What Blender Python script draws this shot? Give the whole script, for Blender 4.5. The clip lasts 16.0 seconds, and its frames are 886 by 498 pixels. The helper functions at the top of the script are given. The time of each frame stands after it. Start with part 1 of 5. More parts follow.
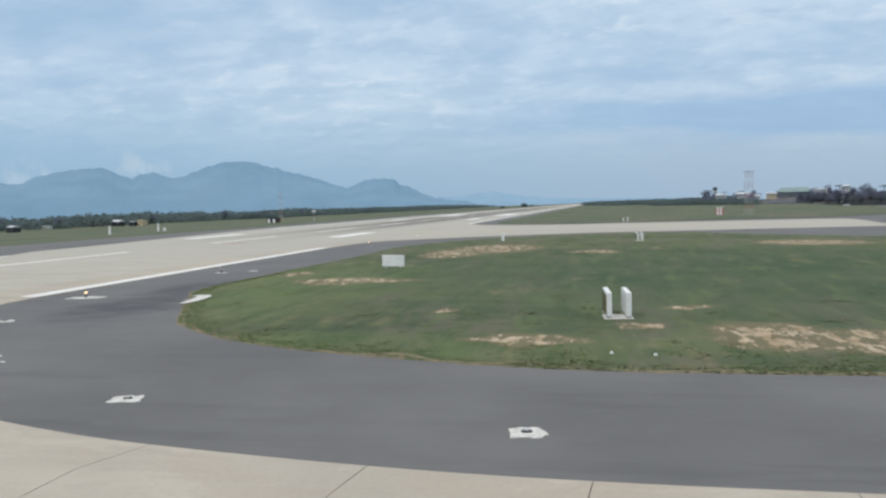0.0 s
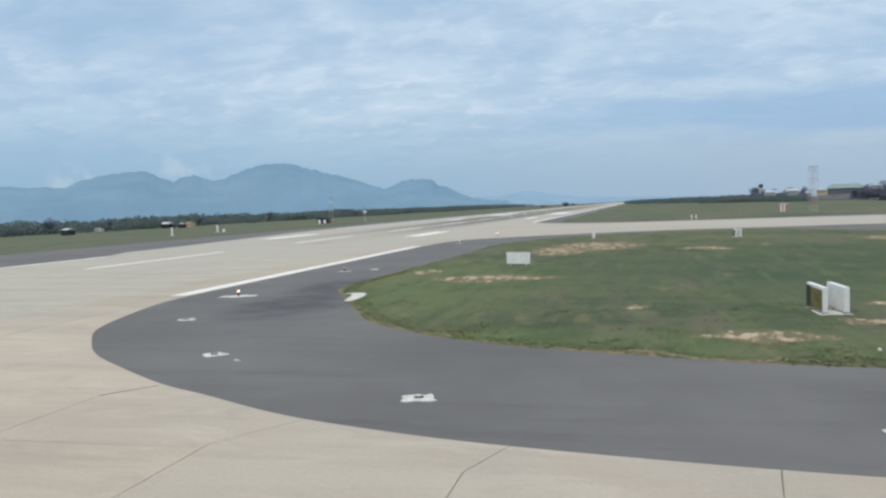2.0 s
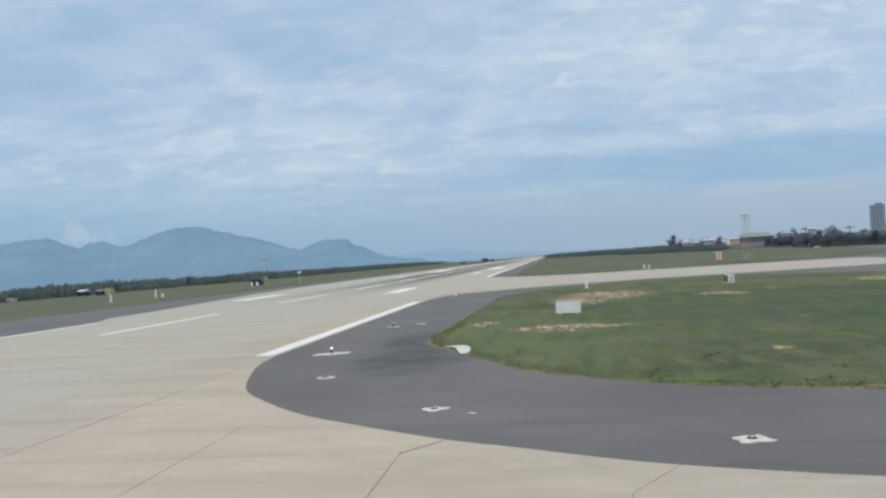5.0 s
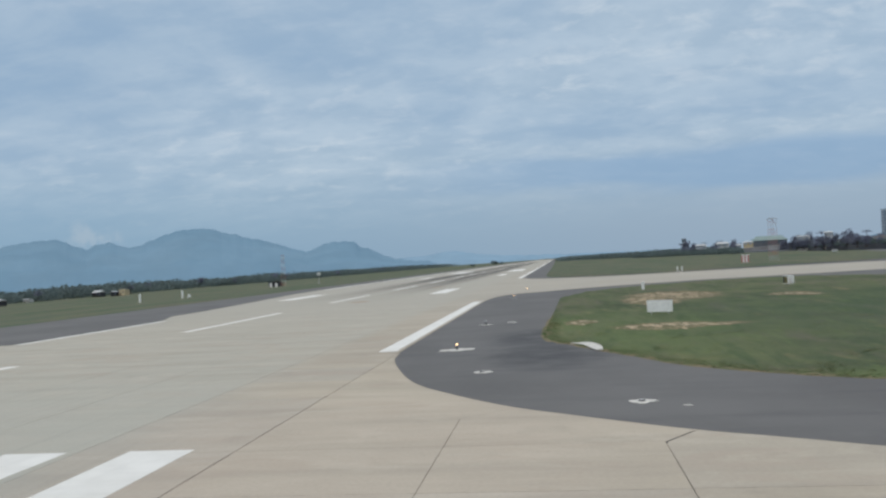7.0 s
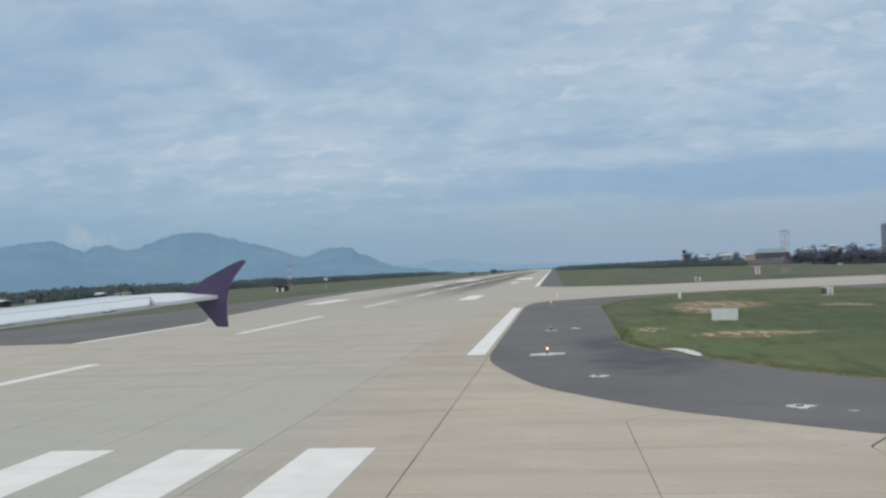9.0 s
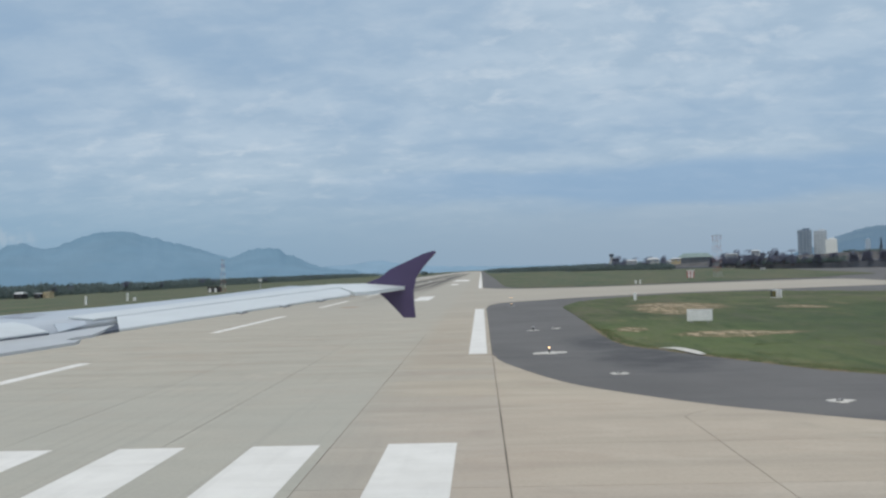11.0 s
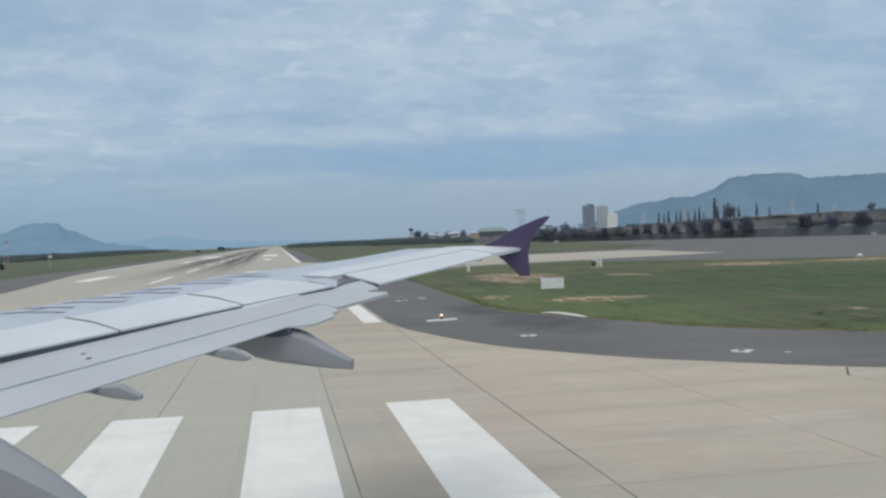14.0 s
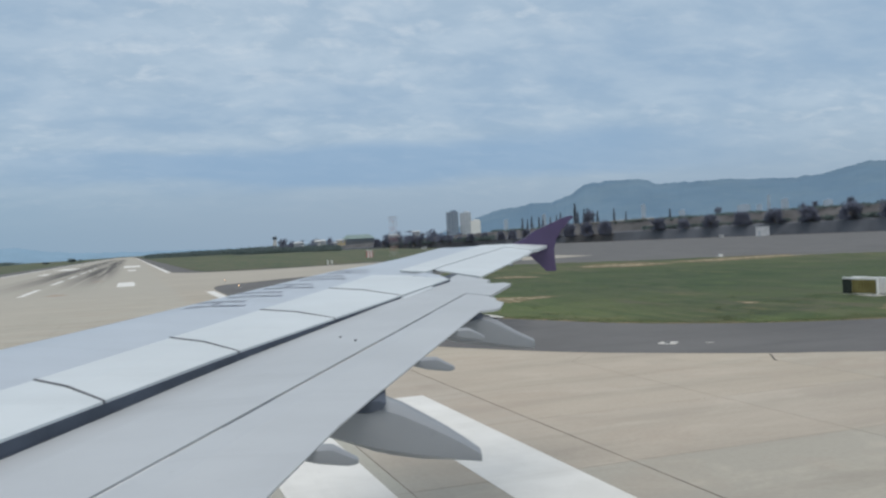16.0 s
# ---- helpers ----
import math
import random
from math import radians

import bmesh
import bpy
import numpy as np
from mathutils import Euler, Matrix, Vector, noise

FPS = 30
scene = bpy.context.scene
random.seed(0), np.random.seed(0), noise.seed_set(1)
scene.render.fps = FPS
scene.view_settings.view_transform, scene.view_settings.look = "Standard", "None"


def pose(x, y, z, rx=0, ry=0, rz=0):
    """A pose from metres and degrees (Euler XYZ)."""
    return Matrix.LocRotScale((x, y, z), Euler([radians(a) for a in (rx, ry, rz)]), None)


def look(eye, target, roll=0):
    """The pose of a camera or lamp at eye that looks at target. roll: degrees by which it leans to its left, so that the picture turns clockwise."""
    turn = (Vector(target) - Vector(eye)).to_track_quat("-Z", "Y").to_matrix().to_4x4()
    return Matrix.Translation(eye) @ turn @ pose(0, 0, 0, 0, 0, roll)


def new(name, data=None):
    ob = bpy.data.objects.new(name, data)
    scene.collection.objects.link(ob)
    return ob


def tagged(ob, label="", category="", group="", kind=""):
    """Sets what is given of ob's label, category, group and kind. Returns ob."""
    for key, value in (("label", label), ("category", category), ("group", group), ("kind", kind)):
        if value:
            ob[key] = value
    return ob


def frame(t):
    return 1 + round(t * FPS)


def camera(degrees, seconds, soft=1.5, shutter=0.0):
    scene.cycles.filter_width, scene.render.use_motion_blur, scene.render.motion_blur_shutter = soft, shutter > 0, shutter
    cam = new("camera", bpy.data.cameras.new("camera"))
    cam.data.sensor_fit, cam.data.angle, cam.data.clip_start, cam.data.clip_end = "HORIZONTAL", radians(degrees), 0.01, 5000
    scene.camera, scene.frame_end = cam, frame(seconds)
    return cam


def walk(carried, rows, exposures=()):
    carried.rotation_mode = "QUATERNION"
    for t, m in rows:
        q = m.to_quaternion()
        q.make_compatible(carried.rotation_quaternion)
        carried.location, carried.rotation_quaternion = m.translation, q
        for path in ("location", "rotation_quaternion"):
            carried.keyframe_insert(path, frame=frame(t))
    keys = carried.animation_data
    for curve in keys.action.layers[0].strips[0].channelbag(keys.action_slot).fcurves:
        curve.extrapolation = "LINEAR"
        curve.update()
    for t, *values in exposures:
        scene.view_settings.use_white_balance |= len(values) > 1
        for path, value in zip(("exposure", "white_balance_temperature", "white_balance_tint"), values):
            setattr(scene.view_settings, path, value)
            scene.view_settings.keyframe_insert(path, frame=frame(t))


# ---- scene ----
cam = camera(52.9, 16.0, soft=2.5)
PATH = [
    (0, (31.559, 1.359, 4.674), (31.206, 3.325, 4.574), -1.0),
    (0.5, (29.942, 1.34, 4.628), (29.573, 3.304, 4.534), -1.1),
    (1, (28.359, 1.312, 4.597), (27.982, 3.273, 4.501), -1.1),
    (1.5, (26.75, 1.249, 4.567), (26.36, 3.208, 4.479), -1.1),
    (2, (25.121, 1.198, 4.546), (24.687, 3.148, 4.448), -1.5),
    (2.5, (23.503, 1.135, 4.51), (23.1, 3.092, 4.419), -1.3),
    (3, (21.874, 1.074, 4.488), (21.492, 3.035, 4.395), -1.2),
    (3.5, (20.265, 0.967, 4.478), (19.853, 2.921, 4.365), -2.4),
    (4, (18.695, 0.8, 4.457), (18.406, 2.779, 4.45), -4.3),
    (6.5, (10.962, -0.318, 4.473), (10.738, 1.669, 4.507), -2.7),
    (7, (9.49, -0.497, 4.467), (9.237, 1.487, 4.499), -2.9),
    (7.5, (8.179, -0.572, 4.455), (7.894, 1.407, 4.485), -3.1),
    (8, (6.952, -0.637, 4.433), (6.683, 1.344, 4.486), -2.3),
    (8.5, (5.759, -0.722, 4.43), (5.492, 1.259, 4.476), -2.3),
    (9, (4.637, -0.833, 4.421), (4.392, 1.152, 4.47), -2.0),
    (11.5, (-0.184, -1.466, 4.381), (-0.201, 0.533, 4.427), -1.3),
    (12, (-1.1, -1.637, 4.378), (-1.038, 0.362, 4.419), -1.1),
    (12.5, (-1.999, -1.817, 4.381), (-1.867, 0.178, 4.421), -1.8),
    (13, (-2.856, -1.999, 4.38), (-2.662, -0.008, 4.377), -2.0),
    (13.5, (-3.676, -2.201, 4.363), (-3.373, -0.225, 4.35), -2.2),
    (14, (-4.472, -2.39, 4.354), (-4.106, -0.424, 4.332), -1.9),
    (14.5, (-5.254, -2.524, 4.358), (-4.837, -0.568, 4.352), -1.5),
    (15, (-6.037, -2.573, 4.348), (-5.529, -0.639, 4.349), -1.7),
    (15.5, (-6.819, -2.567, 4.339), (-6.181, -0.672, 4.344), -1.8),
    (16, (-7.591, -2.522, 4.332), (-6.929, -0.635, 4.314), -2.7),
]
walk(cam, [(t, look(eye, target, roll)) for t, eye, target, roll in PATH],
     [(0, 0.16), (4.2, 0.17), (6.3, -0.15), (9.0, -0.15), (16, -0.15)])

# ---- sky and light ----
SUN_AZ, SUN_EL = radians(200.0), radians(62.0)     # clockwise from +y, and above the horizon
world = bpy.data.worlds.new("sky_world")
scene.world = world
world.use_nodes = True
wn, wl = world.node_tree.nodes, world.node_tree.links
wn.clear()


def wnode(kind, **values):
    n = wn.new(kind)
    for k, v in values.items():
        n.inputs[k].default_value = v
    return n


def wmath(op, a, b=0.0):
    n = wn.new("ShaderNodeMath")
    n.operation = op
    for i, v in enumerate((a, b)):
        if isinstance(v, (int, float)):
            n.inputs[i].default_value = v
        else:
            wl.new(v, n.inputs[i])
    return n.outputs[0]


sky = wn.new("ShaderNodeTexSky")
sky.sky_type = "NISHITA"
sky.sun_disc = False
sky.sun_elevation, sky.sun_rotation = SUN_EL, SUN_AZ
sky.air_density, sky.dust_density, sky.ozone_density = 1.0, 2.0, 1.5
coord = wn.new("ShaderNodeTexCoord")
split = wn.new("ShaderNodeSeparateXYZ")
wl.new(coord.outputs["Generated"], split.inputs[0])
up = wmath("ADD", wmath("MAXIMUM", split.outputs[2], 0.0), 0.24)
flat = wn.new("ShaderNodeCombineXYZ")
wl.new(wmath("DIVIDE", split.outputs[0], up), flat.inputs[0])
wl.new(wmath("DIVIDE", split.outputs[1], up), flat.inputs[1])
turned = wn.new("ShaderNodeMapping")
turned.inputs["Rotation"].default_value = (0, 0, radians(12))
turned.inputs["Scale"].default_value = (1.25, 1.65, 1.0)
wl.new(flat.outputs[0], turned.inputs[0])


def wnoise(scale, detail, rough, distort=0.0):
    n = wnode("ShaderNodeTexNoise", Scale=scale, Detail=detail, Roughness=rough, Distortion=distort)
    wl.new(turned.outputs[0], n.inputs["Vector"])
    return n.outputs["Fac"]


def wramp(value, lo, hi, a=0.0, b=1.0):
    n = wn.new("ShaderNodeMapRange")
    n.interpolation_type = "SMOOTHSTEP"
    wl.new(value, n.inputs[0])
    for i, v in enumerate((lo, hi, a, b)):
        n.inputs[i + 1].default_value = v
    return n.outputs[0]


def wmix(fac, a, b):
    n = wn.new("ShaderNodeMix")
    n.data_type = "RGBA"
    if isinstance(fac, float):
        n.inputs[0].default_value = fac
    else:
        wl.new(fac, n.inputs[0])
    for i, v in ((6, a), (7, b)):
        if isinstance(v, tuple):
            n.inputs[i].default_value = (*v, 1)
        else:
            wl.new(v, n.inputs[i])
    return n.outputs[2]


sky_dim = wn.new("ShaderNodeVectorMath")
sky_dim.operation = "SCALE"
sky_dim.inputs["Scale"].default_value = 0.10
wl.new(sky.outputs[0], sky_dim.inputs[0])
banks = wramp(wnoise(0.55, 4.0, 0.5, 0.2), 0.32, 0.60)
ripples = wramp(wnoise(3.4, 6.0, 0.60, 0.25), 0.34, 0.68)
flecks = wramp(wnoise(6.5, 5.0, 0.58, 0.3), 0.48, 0.72)
dapple = wramp(wnoise(13.0, 4.0, 0.55, 0.2), 0.40, 0.70)
veil = wmix(ripples, (0.440, 0.575, 0.715), (0.555, 0.680, 0.805))
veil = wmix(wmath("MULTIPLY", dapple, 0.16), veil, (0.40, 0.54, 0.69))
veil = wmix(wmath("MULTIPLY", flecks, 0.55), veil, (0.76, 0.84, 0.91))
thin = wmix(ripples, (0.340, 0.490, 0.670), (0.420, 0.560, 0.715))
clouds = wmix(banks, thin, veil)
# a haze lies along the horizon, and the cloud sheet closes overhead
low = wramp(split.outputs[2], 0.015, 0.15)
haze = wmix(wramp(split.outputs[0], -0.55, 0.25), (0.276, 0.445, 0.612), (0.352, 0.470, 0.604))
hazed = wmix(low, haze, clouds)
# small bright heads of cloud over the western range
for az, el, size in ((-35.2, 2.0, 1.5), (-34.2, 1.5, 1.1), (-29.3, 2.6, 1.3), (-27.9, 2.2, 1.2)):
    aim = wn.new("ShaderNodeVectorMath")
    aim.operation = "DOT_PRODUCT"
    aim.inputs[1].default_value = (math.sin(radians(az)) * math.cos(radians(el)), math.cos(radians(az)) * math.cos(radians(el)), math.sin(radians(el)))
    wl.new(coord.outputs["Generated"], aim.inputs[0])
    wisp = wnode("ShaderNodeTexNoise", Scale=38.0, Detail=5.0, Roughness=0.6)
    wl.new(coord.outputs["Generated"], wisp.inputs["Vector"])
    head = wmath("MULTIPLY", wramp(aim.outputs["Value"], math.cos(radians(size)), 1.0), wramp(wisp.outputs["Fac"], 0.38, 0.62))
    hazed = wmix(wmath("MULTIPLY", head, 0.38), hazed, (0.56, 0.64, 0.72))
# a clear blue strip low in the east, under the edge of the cloud sheet
lift = wmath("ADD", split.outputs[2], wmath("MULTIPLY", wmath("SUBTRACT", wnoise(0.9, 3.0, 0.5), 0.5), 0.06))
strip = wmath("MULTIPLY", wramp(lift, 0.060, 0.078), wramp(lift, 0.118, 0.098))
strip = wmath("MULTIPLY", strip, wmath("MULTIPLY", wramp(split.outputs[0], -0.25, 0.10), wramp(split.outputs[0], 0.72, 0.40)))
hazed = wmix(wmath("MULTIPLY", strip, 0.65), hazed, (0.265, 0.435, 0.660))
over = wramp(split.outputs[2], 0.24, 0.75)
sheet = wmix(over, hazed, (0.78, 0.84, 0.90))
final = wmix(0.90, sky_dim.outputs[0], sheet)
back = wnode("ShaderNodeBackground", Strength=1.0)
wl.new(final, back.inputs["Color"])
wl.new(back.outputs[0], wn.new("ShaderNodeOutputWorld").inputs["Surface"])

sun_data = bpy.data.lights.new("sun", "SUN")
sun_data.energy, sun_data.angle, sun_data.color = 1.5, radians(45), (1.0, 0.95, 0.87)
sun = new("sun", sun_data)
d = Vector((math.sin(SUN_AZ) * math.cos(SUN_EL), math.cos(SUN_AZ) * math.cos(SUN_EL), math.sin(SUN_EL)))
sun.matrix_world = look(d * 100, (0, 0, 0))


# ---- materials ----
class Nodes:
    """A small writer of node materials."""

    def __init__(self, name):
        self.m = bpy.data.materials.new(name)
        self.m.use_nodes = True
        self.t = self.m.node_tree
        self.bent = None
        self.b = self.t.nodes["Principled BSDF"]

    def set(self, socket, v):
        if isinstance(v, (int, float)):
            socket.default_value = v
        elif isinstance(v, tuple):
            socket.default_value = (*v, 1) if len(socket.default_value) == 4 and len(v) == 3 else v
        else:
            self.t.links.new(v, socket)

    def place(self):
        return self.t.nodes.new("ShaderNodeNewGeometry").outputs["Position"]

    def random(self):
        return self.t.nodes.new("ShaderNodeObjectInfo").outputs["Random"]

    def island(self):
        return self.t.nodes.new("ShaderNodeNewGeometry").outputs["Random Per Island"]

    def scaled(self, v, s, turn=0.0):
        n = self.t.nodes.new("ShaderNodeMapping")
        self.t.links.new(v, n.inputs[0])
        n.inputs["Scale"].default_value = s
        n.inputs["Rotation"].default_value = (0, 0, radians(turn))
        return n.outputs[0]

    def noise(self, scale, detail=4.0, rough=0.55, vec=None, distort=0.0):
        n = self.t.nodes.new("ShaderNodeTexNoise")
        self.t.links.new(vec or self.place(), n.inputs["Vector"])
        for k, v in (("Scale", scale), ("Detail", detail), ("Roughness", rough), ("Distortion", distort)):
            n.inputs[k].default_value = v
        return n.outputs["Fac"]

    def ramp(self, v, lo, hi, a=0.0, b=1.0):
        n = self.t.nodes.new("ShaderNodeMapRange")
        n.interpolation_type = "SMOOTHSTEP"
        self.set(n.inputs[0], v)
        for i, w in enumerate((lo, hi, a, b)):
            n.inputs[i + 1].default_value = w
        return n.outputs[0]

    def math(self, op, a, b=0.0):
        n = self.t.nodes.new("ShaderNodeMath")
        n.operation = op
        self.set(n.inputs[0], a)
        self.set(n.inputs[1], b)
        return n.outputs[0]

    def upward(self, own):
        """A normal that leans from the face's own towards the sky, as a mass of small leaves takes the light."""
        n = self.t.nodes.new("ShaderNodeVectorMath")
        n.operation = "MULTIPLY_ADD"
        self.t.links.new(self.t.nodes.new("ShaderNodeNewGeometry").outputs["Normal"], n.inputs[0])
        n.inputs[1].default_value = (own, own, own)
        n.inputs[2].default_value = (0, 0, 1)
        unit = self.t.nodes.new("ShaderNodeVectorMath")
        unit.operation = "NORMALIZE"
        self.t.links.new(n.outputs[0], unit.inputs[0])
        return unit.outputs[0]

    def axes(self, v=None):
        n = self.t.nodes.new("ShaderNodeSeparateXYZ")
        self.t.links.new(v or self.place(), n.inputs[0])
        return n.outputs

    def mix(self, fac, a, b):
        n = self.t.nodes.new("ShaderNodeMix")
        n.data_type = "RGBA"
        self.set(n.inputs[0], fac)
        self.set(n.inputs[6], a)
        self.set(n.inputs[7], b)
        return n.outputs[2]

    def warped(self):
        """The place, pushed about by two scales of noise, for ragged outlines."""
        if self.bent is None:
            v = self.place()
            for scale, push in ((0.30, 2.6), (1.3, 1.6)):
                n = self.t.nodes.new("ShaderNodeTexNoise")
                n.inputs["Scale"].default_value, n.inputs["Detail"].default_value = scale, 5.0
                self.t.links.new(self.place(), n.inputs["Vector"])
                mid = self.t.nodes.new("ShaderNodeVectorMath")
                mid.operation = "SUBTRACT"
                mid.inputs[1].default_value = (0.5, 0.5, 0.5)
                self.t.links.new(n.outputs["Color"], mid.inputs[0])
                far = self.t.nodes.new("ShaderNodeVectorMath")
                far.operation = "MULTIPLY_ADD"
                far.inputs[1].default_value = (push, push * 0.8, 0.0)
                self.t.links.new(mid.outputs[0], far.inputs[0])
                self.t.links.new(v, far.inputs[2])
                v = far.outputs[0]
            self.bent = v
        return self.bent

    def blob(self, cx, cy, rx, ry):
        """1 at the middle of an ellipse on the ground, 0 outside it."""
        x, y, _ = self.axes(self.warped())
        u = self.math("POWER", self.math("ABSOLUTE", self.math("DIVIDE", self.math("SUBTRACT", x, cx), rx)), 2.0)
        v = self.math("POWER", self.math("ABSOLUTE", self.math("DIVIDE", self.math("SUBTRACT", y, cy), ry)), 2.0)
        return self.ramp(self.math("ADD", u, v), 1.2, 0.0)

    def done(self, color, rough=0.8, bump=None, depth=0.01, metal=0.0, spec=0.3):
        self.set(self.b.inputs["Base Color"], color)
        self.set(self.b.inputs["Roughness"], rough)
        self.set(self.b.inputs["Metallic"], metal)
        self.set(self.b.inputs["Specular IOR Level"], spec)
        if bump is not None:
            n = self.t.nodes.new("ShaderNodeBump")
            n.inputs["Strength"].default_value = 0.6
            n.inputs["Distance"].default_value = depth
            self.t.links.new(bump, n.inputs["Height"])
            self.t.links.new(n.outputs[0], self.b.inputs["Normal"])
        return self.m


def plain(name, color, rough=0.6, wear=0.15, scale=3.0, metal=0.0, spec=0.3):
    """A painted or cast surface with soft blotches and a fine grain."""
    n = Nodes(name)
    dark = tuple(c * (1 - wear) for c in color)
    light = tuple(min(1, c * (1 + wear * 0.5)) for c in color)
    c = n.mix(n.ramp(n.noise(scale, 5.0, 0.6), 0.3, 0.7), dark, light)
    return n.done(c, rough, n.noise(scale * 14, 3.0), 0.003, metal, spec)


def scuffs(n):
    """Faint crossing tyre scuffs where aircraft turn at the head of the runway."""
    total = None
    for turn, shift in ((24.0, 0.0), (-31.0, 7.0), (52.0, 3.0)):
        v = n.scaled(n.place(), (1.9, 0.055, 1.0), turn)
        line = n.ramp(n.noise(1.0 + 0.01 * shift, 3.0, 0.55, v, 0.3), 0.57, 0.70)
        total = line if total is None else n.math("MAXIMUM", total, line)
    return n.math("MULTIPLY", total, n.blob(-13.0, 22.0, 15.0, 22.0))


def concrete_mat(name, slabs):
    n = Nodes(name)
    big = n.ramp(n.noise(0.05, 4.0, 0.55), 0.35, 0.68)
    c = n.mix(big, (0.387, 0.338, 0.270), (0.478, 0.420, 0.336))
    if slabs:
        c = n.mix(n.ramp(n.random(), 0.0, 1.0, 0.0, 0.6), c, (0.385, 0.355, 0.310))
    x, y, _ = n.axes()
    c = n.mix(n.ramp(x, -2.2, -3.8, 0.0, 0.75), c, (0.425, 0.408, 0.352))
    # a greyer pour south of the cross joint
    grey = n.math("MULTIPLY", n.ramp(y, 12.32, 12.18), n.ramp(x, -3.25, -3.15))
    c = n.mix(n.math("MULTIPLY", grey, 0.6), c, (0.365, 0.352, 0.310))
    blush = n.math("MULTIPLY", n.math("MULTIPLY", n.ramp(y, 12.18, 12.32), n.ramp(y, 34, 24)), n.math("MULTIPLY", n.ramp(x, -3.25, -3.15), n.ramp(x, 14, 8)))
    c = n.mix(n.math("MULTIPLY", blush, 0.34), c, (0.51, 0.438, 0.372))
    # dull cross bands of traffic dirt, and stains
    band = n.ramp(n.noise(1.0, 6.0, 0.65, n.scaled(n.place(), (0.07, 0.5, 1.0), 3.0)), 0.42, 0.70, 0.0, 0.44)
    c = n.mix(band, c, (0.30, 0.265, 0.22))
    warm = n.ramp(n.noise(0.42, 6.0, 0.64, n.scaled(n.place(), (0.55, 1.0, 1.0)), 0.8), 0.48, 0.68, 0.0, 0.42)
    c = n.mix(warm, c, (0.40, 0.326, 0.262))
    bleached = n.ramp(n.noise(0.6, 6.0, 0.66, n.scaled(n.place(), (0.5, 1.0, 3.0), 20.0), 0.6), 0.48, 0.76, 0.0, 0.46)
    c = n.mix(bleached, c, (0.555, 0.50, 0.42))
    stain = n.ramp(n.noise(0.35, 5.0, 0.62, distort=0.5), 0.54, 0.82, 0.0, 0.42)
    c = n.mix(stain, c, (0.25, 0.225, 0.19))
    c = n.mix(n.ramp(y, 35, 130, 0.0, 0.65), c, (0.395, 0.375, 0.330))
    # tyre rubber laid down along the middle of the runway
    x, y, _ = n.axes()
    side = n.ramp(n.math("ABSOLUTE", n.math("SUBTRACT", n.math("ABSOLUTE", n.math("ADD", x, 20.3)), 4.5)), 6.5, 0.5)
    far = n.math("MULTIPLY", n.ramp(y, 95, 260), n.ramp(y, 1400, 700))
    streak = n.ramp(n.noise(1.0, 4.0, 0.6, n.scaled(n.place(), (0.6, 0.006, 1.0))), 0.28, 0.56)
    c = n.mix(n.math("MULTIPLY", n.math("MULTIPLY", side, far), n.math("MULTIPLY", streak, 0.95)), c, (0.05, 0.048, 0.048))
    # older grey paving under the threshold marks
    old = n.math("MULTIPLY", n.ramp(x, 0.5, -3.5), n.ramp(y, 44, 16))
    c = n.mix(n.math("MULTIPLY", old, n.ramp(n.noise(0.22, 4.0), 0.35, 0.6, 0.25, 0.75)), c, (0.365, 0.352, 0.310))
    # the runway's own slabs are a greener, paler mix than those of the turn-off
    c = n.mix(n.math("MULTIPLY", n.ramp(x, -3.15, -3.25, 0.0, 0.40), n.ramp(y, 48, 22)), c, (0.435, 0.438, 0.390))
    c = n.mix(n.math("MULTIPLY", scuffs(n), 0.13), c, (0.20, 0.195, 0.185))
    rust = n.math('MAXIMUM', n.blob(-16.2, 112.4, 1.4, 3.0), n.math('MULTIPLY', n.blob(-13.2, 168, 1.6, 6.0), 0.6))
    c = n.mix(n.math('MULTIPLY', rust, 0.55), c, (0.33, 0.20, 0.13))
    fine = n.noise(9.0, 6.0, 0.7)
    c = n.mix(n.ramp(fine, 0.35, 0.75, 0.0, 0.22), c, (0.23, 0.21, 0.18))
    return n.done(c, 0.85, n.noise(40.0, 4.0, 0.7), 0.004, 0, 0.25)


def asphalt_mat():
    n = Nodes("asphalt")
    c = n.mix(n.ramp(n.noise(0.12, 5.0, 0.6), 0.3, 0.7), (0.112, 0.109, 0.108), (0.147, 0.143, 0.141))
    lanes = n.noise(1.0, 5.0, 0.6, n.scaled(n.place(), (0.10, 0.8, 1.0), -14.0))
    c = n.mix(n.ramp(lanes, 0.5, 0.75, 0.0, 0.5), c, (0.078, 0.077, 0.082))
    c = n.mix(n.ramp(n.noise(0.9, 5.0, 0.7), 0.55, 0.8, 0.0, 0.35), c, (0.185, 0.18, 0.175))
    c = n.mix(n.math("MULTIPLY", n.math("MAXIMUM", n.blob(9.0, 50.5, 4.5, 7.5), n.blob(8.8, 41.5, 3.0, 7.0)), n.ramp(n.noise(0.5, 4.0), 0.3, 0.6, 0.3, 0.95)), c, (0.062, 0.062, 0.067))
    return n.done(c, 0.82, n.noise(60.0, 3.0, 0.7), 0.006, 0, 0.3)


